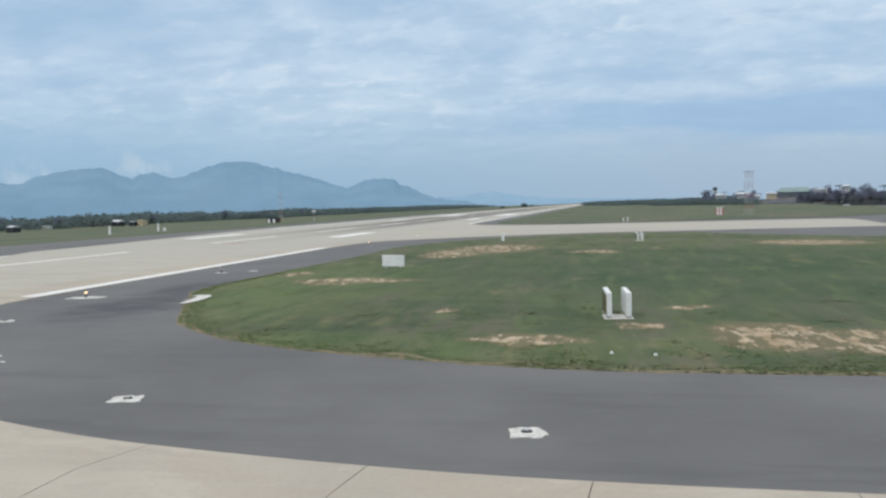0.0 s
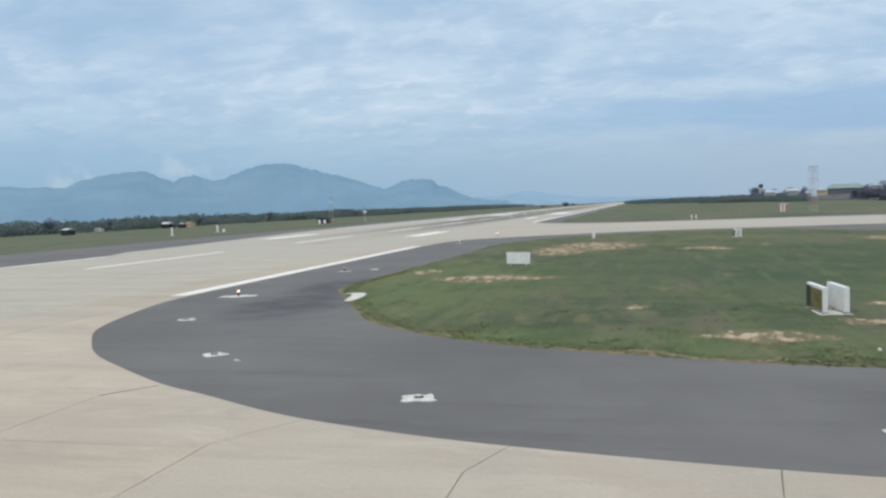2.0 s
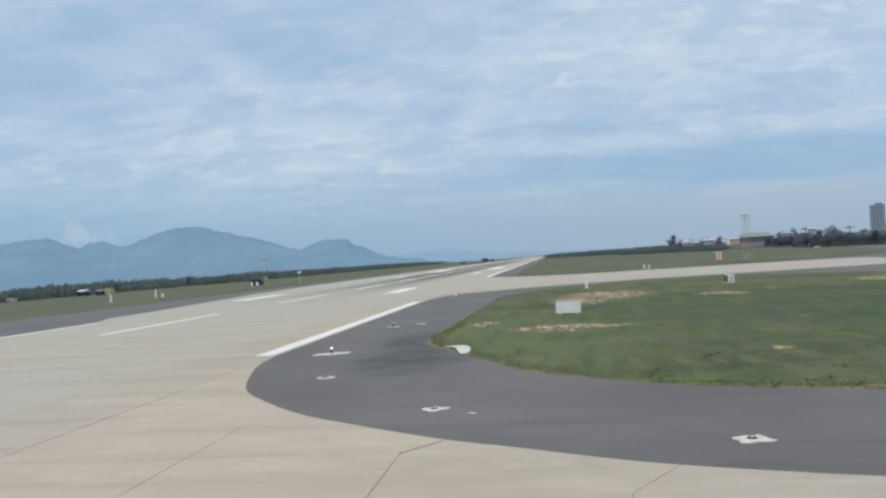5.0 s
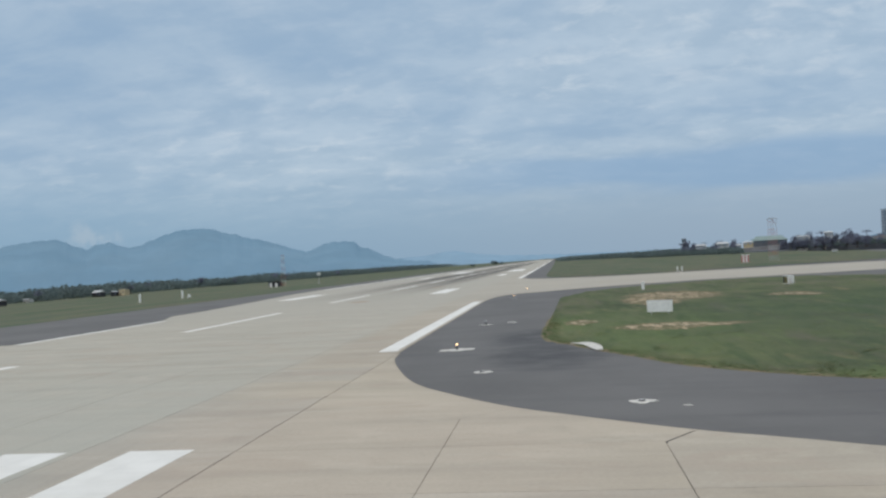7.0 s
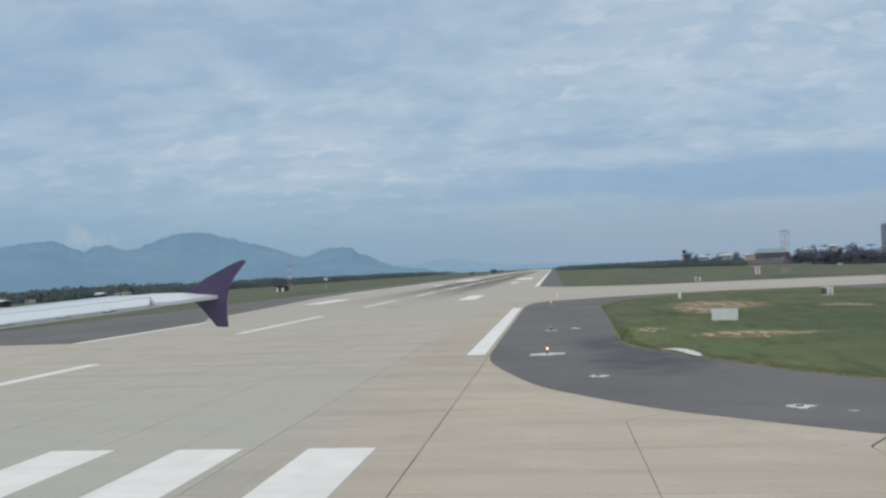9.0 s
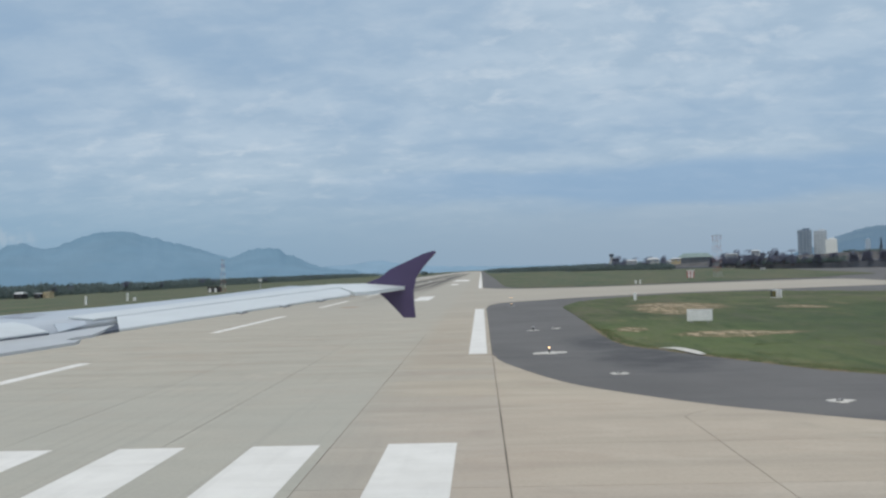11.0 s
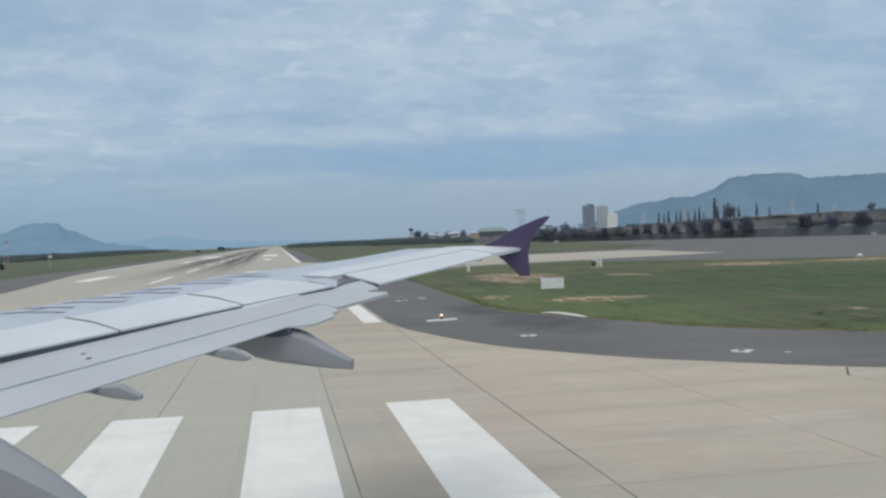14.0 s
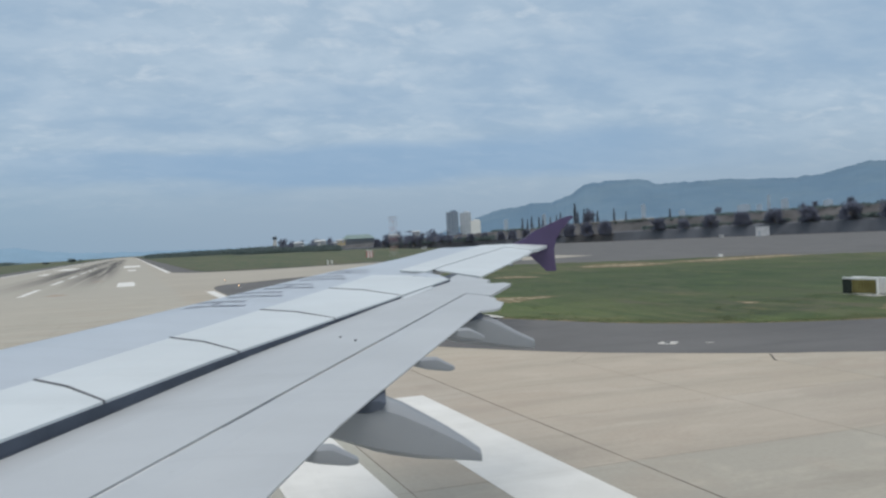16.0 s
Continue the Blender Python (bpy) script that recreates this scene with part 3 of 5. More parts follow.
def tufts():
    """Blades of grass in ragged clumps on the island."""
    rng = random.Random(4)
    verts, faces = [], []
    made = 0
    while made < 20000:
        y = 26 + 70 * rng.random() ** 2.1
        x = rng.uniform(7.5, 62)
        keep = 0.5 + 0.9 * noise.noise((x * 0.35, y * 0.35, 1.0)) + 0.5 * noise.noise((x * 1.3, y * 1.3, 9.0))
        if rng.random() > keep or not in_island(x, y):
            continue
        if any(((x - a) / rx) ** 2 + ((y - b) / ry) ** 2 < 0.8 and rng.random() < 0.75 for a, b, rx, ry in DRY):
            continue
        made += 1
        tall = rng.uniform(0.025, 0.065) * (1.7 if rng.random() < 0.03 else 1.0) * (0.7 + 0.9 * max(0, noise.noise((x * 0.6, y * 0.6, 5.0))))
        z = (0.02 + max(0, rolling(x, y, 0.14)) * 0.95) * settle(x, y)
        w = rng.uniform(0.05, 0.16)
        i = len(verts)
        # five leaning blades out of one foot
        for k in range(5):
            a = rng.uniform(0, 6.28)
            r = w * rng.uniform(0.3, 1.0)
            cx, cy = x + r * math.cos(a) * 0.6, y + r * math.sin(a) * 0.6
            s, t = rng.uniform(0.02, 0.05), rng.uniform(-0.5, 0.5)
            h = tall * rng.uniform(0.6, 1.15)
            j = len(verts)
            verts += [(cx - s, cy - s * t, z), (cx + s, cy + s * t, z), (cx + r * math.cos(a) * 1.3, cy + r * math.sin(a) * 1.3, z + h * 0.6)]
            faces.append((j, j + 1, j + 2))
    # a ragged fringe that leans out over the asphalt
    for (x0, y0), (x1, y1) in zip(VERGE[6:], VERGE[7:]):
        far = math.hypot(x1 - x0, y1 - y0)
        if x0 > 62:
            break
        nx, ny = (y1 - y0) / far, -(x1 - x0) / far
        for _ in range(int(far * 90)):
            u, v = rng.random(), rng.uniform(-1.0, -0.06) + 0.22 * noise.noise((x0 * 0.9 + rng.random(), y0 * 0.9, 3.0))
            cx, cy = x0 + (x1 - x0) * u + nx * v, y0 + (y1 - y0) * u + ny * v
            a, r, w = rng.uniform(0, 6.28), rng.uniform(0.05, 0.16), rng.uniform(0.02, 0.05)
            h = rng.uniform(0.015, 0.05) * (1.0 if v < 0.05 else 0.4)
            j = len(verts)
            verts += [(cx - w, cy - w * 0.3, 0.0), (cx + w, cy + w * 0.3, 0.0), (cx + r * math.cos(a), cy + r * math.sin(a), h)]
            faces.append((j, j + 1, j + 2))
    me = bpy.data.meshes.new("grass_tufts")
    me.from_pydata(verts, [], faces)
    me.materials.append(MAT_TUFT)
    tagged(new("grass_tufts", me), "ragged tufts of green grass", "grass", kind="stuff")


tufts()


def soil_rim():
    """A ragged strip of bare brown soil where the grass meets the asphalt."""
    rng = random.Random(8)
    bm = bmesh.new()
    line = VERGE[6:]
    prev = None
    for i in range(len(line) - 1):
        (x0, y0), (x1, y1) = line[i], line[i + 1]
        steps = max(1, int(math.hypot(x1 - x0, y1 - y0) / 0.35))
        nx, ny = (y1 - y0), -(x1 - x0)
        q = math.hypot(nx, ny)
        nx, ny = nx / q, ny / q
        for k in range(steps):
            u = k / steps
            x, y = x0 + (x1 - x0) * u, y0 + (y1 - y0) * u
            if x > 80:
                break
            a = 0.02 + 0.22 * max(0, noise.noise((x * 1.1, y * 1.1, 2.0))) + 0.12 * max(0, noise.noise((x * 4.1, y * 4.1, 5.0))) + rng.uniform(0, 0.03)
            c = 0.14 + 0.9 * max(0, noise.noise((x * 0.5, y * 0.5, 6.0))) + rng.uniform(0, 0.12)
            pair = [bm.verts.new((x + nx * a, y + ny * a, -0.016)), bm.verts.new((x - nx * c, y - ny * c, 0.006 + 0.022 * c))]
            if prev:
                bm.faces.new((prev[0], prev[1], pair[1], pair[0]))
            prev = pair
    bmesh.ops.recalc_face_normals(bm, faces=bm.faces[:])
    n = Nodes("verge_soil")
    c = n.mix(n.ramp(n.noise(2.5, 6.0, 0.7), 0.35, 0.65), (0.150, 0.140, 0.088), (0.245, 0.192, 0.128))
    tagged(as_object("verge_soil", bm, n.done(c, 0.95, n.noise(20.0, 4.0), 0.02, 0, 0.1)), "ragged strip of brown soil at the edge of the asphalt", "soil", kind="structure")


soil_rim()


# ---- painted marks ----
def mark(name, points, label, group, z=0.0, thick=0.006):
    ob = as_object(name, prism(points, z + 0.001, z + thick), MAT_PAINT)
    return tagged(ob, label, "road marking", group, "structure")


def bar(name, x0, x1, y0, y1, label, group):
    return mark(name, [(x0, y0), (x1, y0), (x1, y1), (x0, y1)], label, group)


for i in range(6):
    x = -3.5 * i
    bar("threshold_stripe", x - 1.75, x, -8.6, 21.44, "broad white painted threshold stripe on concrete", "threshold stripes")
    bar("threshold_stripe", -40.5 - x, -38.75 - x, -8.6, 21.44, "broad white painted threshold stripe on concrete", "threshold stripes")
for y0, y1 in ((20, 45), (67.5, 92.5), (114, 138), (160.5, 186), (207, 232), (254, 280), (301, 326), (348, 374)):
    bar("centre_line_dash", -20.65, -19.95, y0, y1, "long white painted centre line dash", "centre line")
for x in (-9.7, -33.2):
    bar("touchdown_mark", x, x + 2.5, 131, 152, "white painted touchdown block on the runway", "touchdown marks")
    bar("touchdown_mark", x + 1.2, x + 3.4, 262, 284, "white painted touchdown block on the runway", "touchdown marks")
    bar("touchdown_mark", x - 0.5, x + 5.5, 345, 400, "white painted touchdown block on the runway", "touchdown marks")
bar("side_stripe", -0.02, 0.93, 45.3, 98.4, "white painted runway side stripe", "side stripes")
bar("side_stripe", -0.02, 0.93, 210, 1500, "white painted runway side stripe", "side stripes")
bar("side_stripe", -41.5, -40.5, 190, 1500, "white painted runway side stripe", "side stripes")
bar("side_stripe", -30.8, -30.2, 61.2, 86, "narrow white painted stripe along the runway head", "side stripes")


# ---- lights and signs beside the pavement ----
def inset_light(x, y, turn, size, label):
    """A ragged whitewashed pad with a flush round lamp fitting in it."""
    ob = thing("inset_light", x, y, -0.02, turn, label, "airfield light", "taxiway lights")
    rng = random.Random(int(x * 10))
    ring = []
    for i in range(20):
        a = 2 * math.pi * i / 20
        r = size * 0.5 / max(abs(math.cos(a)), abs(math.sin(a))) * rng.uniform(0.72, 1.12)
        ring.append((r * math.cos(a), r * math.sin(a)))
    part("pad", prism(ring, 0.0, 0.02), MAT_PAD, ob, "uneven whitewashed patch")
    bm = bmesh.new()
    bmesh.ops.create_cone(bm, cap_ends=True, segments=20, radius1=0.125, radius2=0.10, depth=0.03, matrix=Matrix.Translation((0, 0.05, 0.033)))
    part("fitting", bm, MAT_DARK, ob, "dark steel lamp fitting")
    bm = bmesh.new()
    bmesh.ops.create_uvsphere(bm, u_segments=12, v_segments=6, radius=0.045, matrix=Matrix.Translation((0, 0.05, 0.045)) @ Matrix.Diagonal((1, 1, 0.5, 1)))
    part("lens", bm, MAT_STEEL, ob)
    return ob


for x, y, turn, size in ((30.0, 19.35, 4, 0.84), (19.92, 21.5, 12, 0.82), (11.84, 27.07, 38, 0.74), (6.29, 35.5, 55, 0.72), (40.4, 19.2, 0, 0.84)):
    inset_light(x, y, turn, size, "flush taxiway light in a chipped whitewashed square on asphalt")

MAT_LIT = Nodes("lit_lens")
MAT_LIT.set(MAT_LIT.b.inputs["Emission Color"], (1.0, 0.55, 0.22))
MAT_LIT.b.inputs["Emission Strength"].default_value = 2.8
MAT_LIT = MAT_LIT.done((0.9, 0.8, 0.6), 0.2)


def raised_light(x, y, turn, pad, lit):
    ob = thing("edge_light", x, y, -0.02, turn, "small raised runway edge light on a whitewashed base plate", "airfield light", "runway edge lights")
    ring = [(pad * c * math.cos(a), pad * 0.6 * c * math.sin(a)) for i in range(16) for a, c in ((2 * math.pi * i / 16, 1.0 + 0.18 * math.sin(i * 2.3)),)]
    part("base_plate", prism(ring, 0.0, 0.022), MAT_PAD, ob)
    part("stem", tube(bmesh.new(), (0, 0, 0.022), (0, 0, 0.22), 0.045, 0.04, 10), MAT_DARK, ob)
    part("cap", tube(bmesh.new(), (0, 0, 0.22), (0, 0, 0.25), 0.07, 0.07, 12), MAT_STEEL, ob)
    bm = bmesh.new()
    bmesh.ops.create_uvsphere(bm, u_segments=12, v_segments=8, radius=0.055, matrix=Matrix.Translation((0, 0, 0.285)))
    part("lens", bm, MAT_LIT if lit else MAT_STEEL, ob, "glowing amber lens" if lit else "")


raised_light(4.15, 45.0, 20, 0.95, True)
raised_light(4.3, 62.0, 0, 0.45, False)
raised_light(4.2, 104.0, 0, 0.35, True)
raised_light(5.0, 128.0, 0, 0.3, True)


def flat_pad(name, points, label, z=-0.02):
    tagged(as_object(name, prism(points, z, z + 0.022), MAT_PAD), label, "road marking", kind="structure")


flat_pad("painted_patch", [(9.9, 45.7), (10.25, 45.45), (10.55, 44.9), (10.72, 43.9), (10.9, 42.8), (11.1, 41.9), (11.4, 42.05), (11.44, 43.2), (11.36, 44.3), (11.15, 45.4), (10.85, 46.0), (10.4, 45.95)], "curved white painted mark at the edge of the grass", 0.03)
flat_pad("painted_patch", [(12.9, 26.18), (13.12, 26.04), (13.2, 26.1), (12.97, 26.24)], "small white painted dab on asphalt")
flat_pad("painted_patch", [(5.7, 63.5), (6.3, 63.2), (6.4, 63.8), (5.8, 64.0)], "small white painted dab on asphalt")


MAT_INK = plain("faded_ochre", (0.155, 0.122, 0.040), 0.6, 0.2, 4.0)


def sign_pair(x, y, turn, length, height, gap, label, faces):
    """Two long upright sign boxes side by side on a concrete plinth."""
    ob = thing("sign_pair", x, y, 0.03, turn, label, "sign", "airfield signs")
    part("plinth", box(gap + 0.4, length + 0.1, 0.12, 0, 0, 0.03, 0.02), MAT_PAD, ob, "low chipped concrete plinth")
    for k, side in enumerate((-0.5, 0.5)):
        cx = side * gap
        b = part("board", box(0.20, length, height, cx, 0, 0.16 + height / 2, 0.02), MAT_WHITE, ob, "white enamelled sign box")
        for e in (-0.35, 0.35):
            part("foot", box(0.12, 0.12, 0.10, cx, e * length, 0.12), MAT_STEEL, ob)
        if k == 0 and faces:
            part("face", box(0.012, length * 0.70, height * 0.84, cx - 0.106, -length * 0.13, 0.16 + height * 0.46), MAT_OLIVE, b, "dull yellow panel")
            part("face", box(0.012, length * 0.27, height * 0.88, cx - 0.106, length * 0.362, 0.16 + height * 0.46), MAT_BLACK, b, "black panel")
            for j in range(5):
                part("lettering", box(0.006, 0.09, height * 0.34, cx - 0.114, -length * (0.00 + 0.085 * j), 0.16 + height * 0.5), MAT_INK, b, "faded ochre bars of lettering")
    return ob


sign_pair(32.1, 37.7, 3.5, 2.4, 0.93, 0.76, "pair of white airfield sign boxes with a yellow and black face", True)
sign_pair(35.75, 106.3, 4.0, 1.6, 0.85, 0.52, "pair of small white airfield sign boxes standing in grass", True)
sign_pair(36.6, 204.5, 2.0, 0.8, 0.85, 1.0, "pair of small white airfield sign boxes standing in grass", False)


def white_panel():
    ob = thing("marker_board", 16.55, 64.4, 0.03, -14, "plain white rectangular marker board on short legs in grass", "sign", "airfield signs")
    part("board", box(1.78, 0.10, 0.80, 0, 0, 0.60, 0.015), MAT_WHITE, ob, "blank white board")
    for x in (-0.6, 0.6):
        part("leg", box(0.07, 0.07, 0.21, x, 0.0, 0.105), MAT_STEEL, ob)
    part("frame", box(1.84, 0.05, 0.05, 0, 0.02, 1.015, 0.008), MAT_STEEL, ob)


white_panel()


def marker_post(x, y, h, w, label, z=0.0):
    ob = thing("marker_post", x, y, z, 0, label, "post", "marker posts")
    part("post", box(w, w, h, 0, 0, h / 2, 0.02), MAT_WHITE, ob)
    part("base", box(w * 2, w * 2, 0.08, 0, 0, 0.04, 0.01), MAT_PAD, ob)


marker_post(19.6, 109.5, 1.0, 0.32, "short white concrete marker post in grass")
marker_post(76.0, 110, 0.4, 0.45, "low white box standing at the grass edge")
marker_post(31.8, 28.8, 0.11, 0.06, "tiny white peg in the grass")
marker_post(33.1, 28.6, 0.11, 0.06, "tiny white peg in the grass")


def striped_hut(x, y, turn, w, h, label):
    """A small equipment shelter painted in red and white upright bands."""
    ob = thing("striped_hut", x, y, 0.05, turn, label, "hut")
    n = 5
    for i in range(n):
        part("wall_band", box(w / n, 2.2, h, -w / 2 + (i + 0.5) * w / n, 0, h / 2), MAT_RED if i % 2 == 0 else MAT_WHITE, ob, "red band" if i % 2 == 0 else "white band")
    part("roof", box(w + 0.3, 2.5, 0.16, 0, 0, h + 0.08, 0.03), MAT_WHITE, ob)


striped_hut(66.6, 282, -14, 2.2, 2.2, "small red and white striped equipment hut on the airfield")


def lattice_mast(x, y, h, w, label, colours, taper=0.5):
    ob = thing("lattice_mast", x, y, fall(x) if x < 0 else 0.0, 20, label, "mast")
    tiers = 8
    for i in range(tiers):
        z0, z1 = h * i / tiers, h * (i + 1) / tiers
        a = w * (1 - (1 - taper) * i / tiers) / 2
        b = w * (1 - (1 - taper) * (i + 1) / tiers) / 2
        bm = bmesh.new()
        corners = ((1, 1), (-1, 1), (-1, -1), (1, -1))
        for k in range(4):
            (u, v), (s, t) = corners[k], corners[(k + 1) % 4]
            tube(bm, (u * a, v * a, z0), (u * b, v * b, z1), 0.036, 0.036, 5)
            tube(bm, (u * a, v * a, z0), (s * b, t * b, z1), 0.015, 0.015, 4)
            tube(bm, (s * a, t * a, z0), (u * b, v * b, z1), 0.015, 0.015, 4)
            tube(bm, (u * b, v * b, z1), (s * b, t * b, z1), 0.015, 0.015, 4)
        part("lattice_tier", bm, colours[i % len(colours)], ob)
    part("platform", box(w * taper * 1.3, w * taper * 1.3, 0.15, 0, 0, h + 0.07), colours[0], ob)


lattice_mast(75.0, 282, 13.0, 1.9, "slim red and grey steel lattice mast above the trees", (MAT_STEEL, MAT_RED), 0.9)
lattice_mast(-115, 394, 14.0, 1.9, "slim red and white lattice mast in the grass", (MAT_RED, MAT_WHITE), 0.6)


def hut(x, y, turn, w, dp, h, wall, roof, label, gable=0.6):
    """A small building with walls, a door, a window and a pitched roof."""
    ob = thing("hut", x, y, fall(x) - 0.05, turn, label, "hut", "airfield huts")
    part("wall", box(w, dp, h, 0, 0, h / 2), wall, ob)
    bm = bmesh.new()
    e = 0.3
    v = [bm.verts.new(p) for p in ((-w / 2 - e, -dp / 2 - e, h), (w / 2 + e, -dp / 2 - e, h), (w / 2 + e, dp / 2 + e, h), (-w / 2 - e, dp / 2 + e, h),
                                   (-w / 2 - e, 0, h + gable), (w / 2 + e, 0, h + gable))]
    for f in ((0, 1, 5, 4), (2, 3, 4, 5), (1, 2, 5), (3, 0, 4), (3, 2, 1, 0)):
        bm.faces.new([v[i] for i in f])
    part("roof", bm, roof, ob)
    part("door", box(0.9, 0.06, min(2.0, h * 0.8), -w * 0.2, -dp / 2 - 0.03, min(1.0, h * 0.4)), MAT_DARK, ob)
    part("window", box(1.0, 0.06, 0.8, w * 0.25, -dp / 2 - 0.03, h * 0.6), MAT_GLASSY, ob)


hut(-292, 590, -20, 5.5, 4.5, 4.0, MAT_CREAM, MAT_CREAM, "small cream rendered hut in front of scrub", 0.4)
hut(-298, 590, -20, 6.0, 4.5, 3.2, MAT_DARK, MAT_ROOF, "dark open shelter beside a cream hut", 0.4)
hut(-317, 601, -20, 7.6, 5.0, 3.2, MAT_DARK, MAT_ROOF, "small dark shelter with a pale tin roof", 1.4)
hut(-286, 440, -25, 6.4, 4.6, 3.0, MAT_DARK, MAT_ROOF, "small dark hut with a tin roof by the trees", 0.9)
hut(-324, 526, -25, 7.0, 3.0, 2.0, MAT_WALLS, MAT_ROOF, "low white block by the trees", 0.4)


def cabinet_hut(x, y):
    """A dark flat-roofed equipment hut with two white doors."""
    ob = thing("equipment_hut", x, y, fall(x) - 0.05, -14, "dark flat-roofed equipment hut with two white doors", "hut")
    part("wall", box(5.6, 3.0, 2.3, 0, 0, 1.15), MAT_DARK, ob)
    part("roof", box(6.1, 3.4, 0.25, 0, 0, 2.42), MAT_BLACK, ob)
    for u in (-1.6, 1.3):
        part("door", box(1.3, 0.1, 1.8, u, -1.54, 0.9), MAT_WHITE, ob, "white door")


cabinet_hut(-120.1, 398.2)
marker_post(-102.6, 227.5, 2.3, 0.45, "white marker post in the grass", fall(-102.6))
marker_post(-102.5, 254.7, 2.4, 0.45, "white marker post in the grass", fall(-102.5))
marker_post(-100.6, 255.2, 1.0, 0.6, "short white marker box in the grass", fall(-100.6))


def lamp_pole(x, y):
    ob = thing("lamp_pole", x, y, fall(x), 0, "slim pole with a white lamp box standing in grass", "lamp pole")
    part("pole", tube(bmesh.new(), (0, 0, 0), (0, 0, 4.0), 0.14, 0.1, 8), MAT_STEEL, ob)
    part("lamp_box", box(1.5, 0.8, 0.9, 0, 0, 4.3, 0.05), MAT_WHITE, ob, "white lamp box")


lamp_pole(-95.8, 384.8)


# ---- trees ----
def leaf_clump(verts, faces, rng, c, r, count, size, squash=0.8):
    for _ in range(count):
        a, b = rng.uniform(0, 6.283), math.asin(rng.uniform(-1, 1))
        q = r * rng.uniform(0.35, 1.05) ** 0.6
        p = Vector((c[0] + q * math.cos(a) * math.cos(b), c[1] + q * math.sin(a) * math.cos(b), c[2] + q * squash * math.sin(b)))
        facing = Vector((rng.uniform(-1, 1), rng.uniform(-1, 1), rng.uniform(-0.5, 1.2)))
        u = facing.cross(Vector((rng.uniform(-1, 1), rng.uniform(-1, 1), rng.uniform(-1, 1)))).normalized()
        w = u.cross(facing).normalized()
        s = size * rng.uniform(0.6, 1.4)
        i = len(verts)
        verts += [tuple(p + u * s), tuple(p + w * s * 0.6), tuple(p - u * s), tuple(p - w * s * 0.6)]
        faces.append((i, i + 1, i + 2, i + 3))


def tree_meshes(seed, h, spread, trunk, kind):
    """Trunk with limbs, and a crown of many small leaf clumps."""
    rng = random.Random(seed)
    bm = bmesh.new()
    tube(bm, (0, 0, -0.2), (0, 0, h * trunk), h * 0.028, h * 0.018, 8)
    verts, faces = [], []
    if kind == "column":
        tube(bm, (0, 0, h * trunk), (0, 0, h * 0.97), h * 0.018, 0.02, 6)
        for k in range(16):
            z = h * (0.12 + 0.86 * k / 16)
            r = spread * (1.05 - k / 17) * rng.uniform(0.7, 1.15)
            leaf_clump(verts, faces, rng, (rng.uniform(-0.2, 0.2), rng.uniform(-0.2, 0.2), z), r, 42, h * 0.028, 1.2)
    elif kind == "palm":
        tube(bm, (0, 0, h * trunk), (0.2, 0.1, h * 0.9), h * 0.018, h * 0.012, 6)
        for k in range(18):
            a = 6.283 * k / 18 + rng.uniform(-0.1, 0.1)
            prev = Vector((0.2, 0.1, h * 0.9))
            for s in range(4):
                nxt = prev + Vector((math.cos(a) * spread * 0.3, math.sin(a) * spread * 0.3, h * (0.05 - 0.045 * s)))
                side = Vector((-math.sin(a), math.cos(a), 0)) * (0.35 - 0.08 * s)
                i = len(verts)
                verts += [tuple(prev + side), tuple(prev - side), tuple(nxt - side * 0.7), tuple(nxt + side * 0.7)]
                faces.append((i, i + 1, i + 2, i + 3))
                prev = nxt
    else:
        for k in range(9):
            a = 6.283 * k / 9 + rng.uniform(-0.3, 0.3)
            q = spread * rng.uniform(0.25, 0.85)
            tip = (math.cos(a) * q, math.sin(a) * q, h * rng.uniform(0.5, 0.88))
            tube(bm, (0, 0, h * trunk * rng.uniform(0.7, 1.0)), tip, h * 0.012, h * 0.004, 5)
            leaf_clump(verts, faces, rng, tip, spread * rng.uniform(0.30, 0.5), 75, h * 0.034)
        leaf_clump(verts, faces, rng, (0, 0, h * 0.85), spread * 0.5, 110, h * 0.034)
        leaf_clump(verts, faces, rng, (0, 0, h * 0.55), spread * 0.7, 150, h * 0.036)
    if kind == "round":
        for k in range(36):
            a, up = rng.uniform(0, 6.283), rng.uniform(0.04, 0.86)
            q = spread * 0.80 * math.sqrt(max(0.05, 1 - ((up - 0.16) / 0.78) ** 2)) * rng.uniform(0.6, 1.0)
            leaf_clump(verts, faces, rng, (math.cos(a) * q, math.sin(a) * q, h * up), spread * 0.36, 80, h * 0.036)
    crown = bpy.data.meshes.new("crown")
    crown.from_pydata(verts, [], faces)
    stem = bpy.data.meshes.new("trunk")
    bm.to_mesh(stem)
    bm.free()
    crown.materials.append(MAT_HAZY_NEEDLE if kind == "column" else MAT_HAZY_LEAF)
    stem.materials.append(MAT_BARK)
    return stem, crown


KINDS = {
    "broad": [tree_meshes(11 + i, 8.0, 3.6, 0.3, "broad") for i in range(3)],
    "round": [tree_meshes(31 + i, 6.4, 3.7, 0.12, "round") for i in range(3)],
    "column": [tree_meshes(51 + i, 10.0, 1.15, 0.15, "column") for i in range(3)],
    "palm": [tree_meshes(71 + i, 8.0, 2.4, 0.5, "palm") for i in range(2)],
}
WORDS = {"broad": "broad dark green tree with a ragged crown", "round": "dense round-crowned dark green tree on the embankment",
         "column": "tall narrow conifer paled blue-green by haze colour", "palm": "slender palm with drooping fronds"}


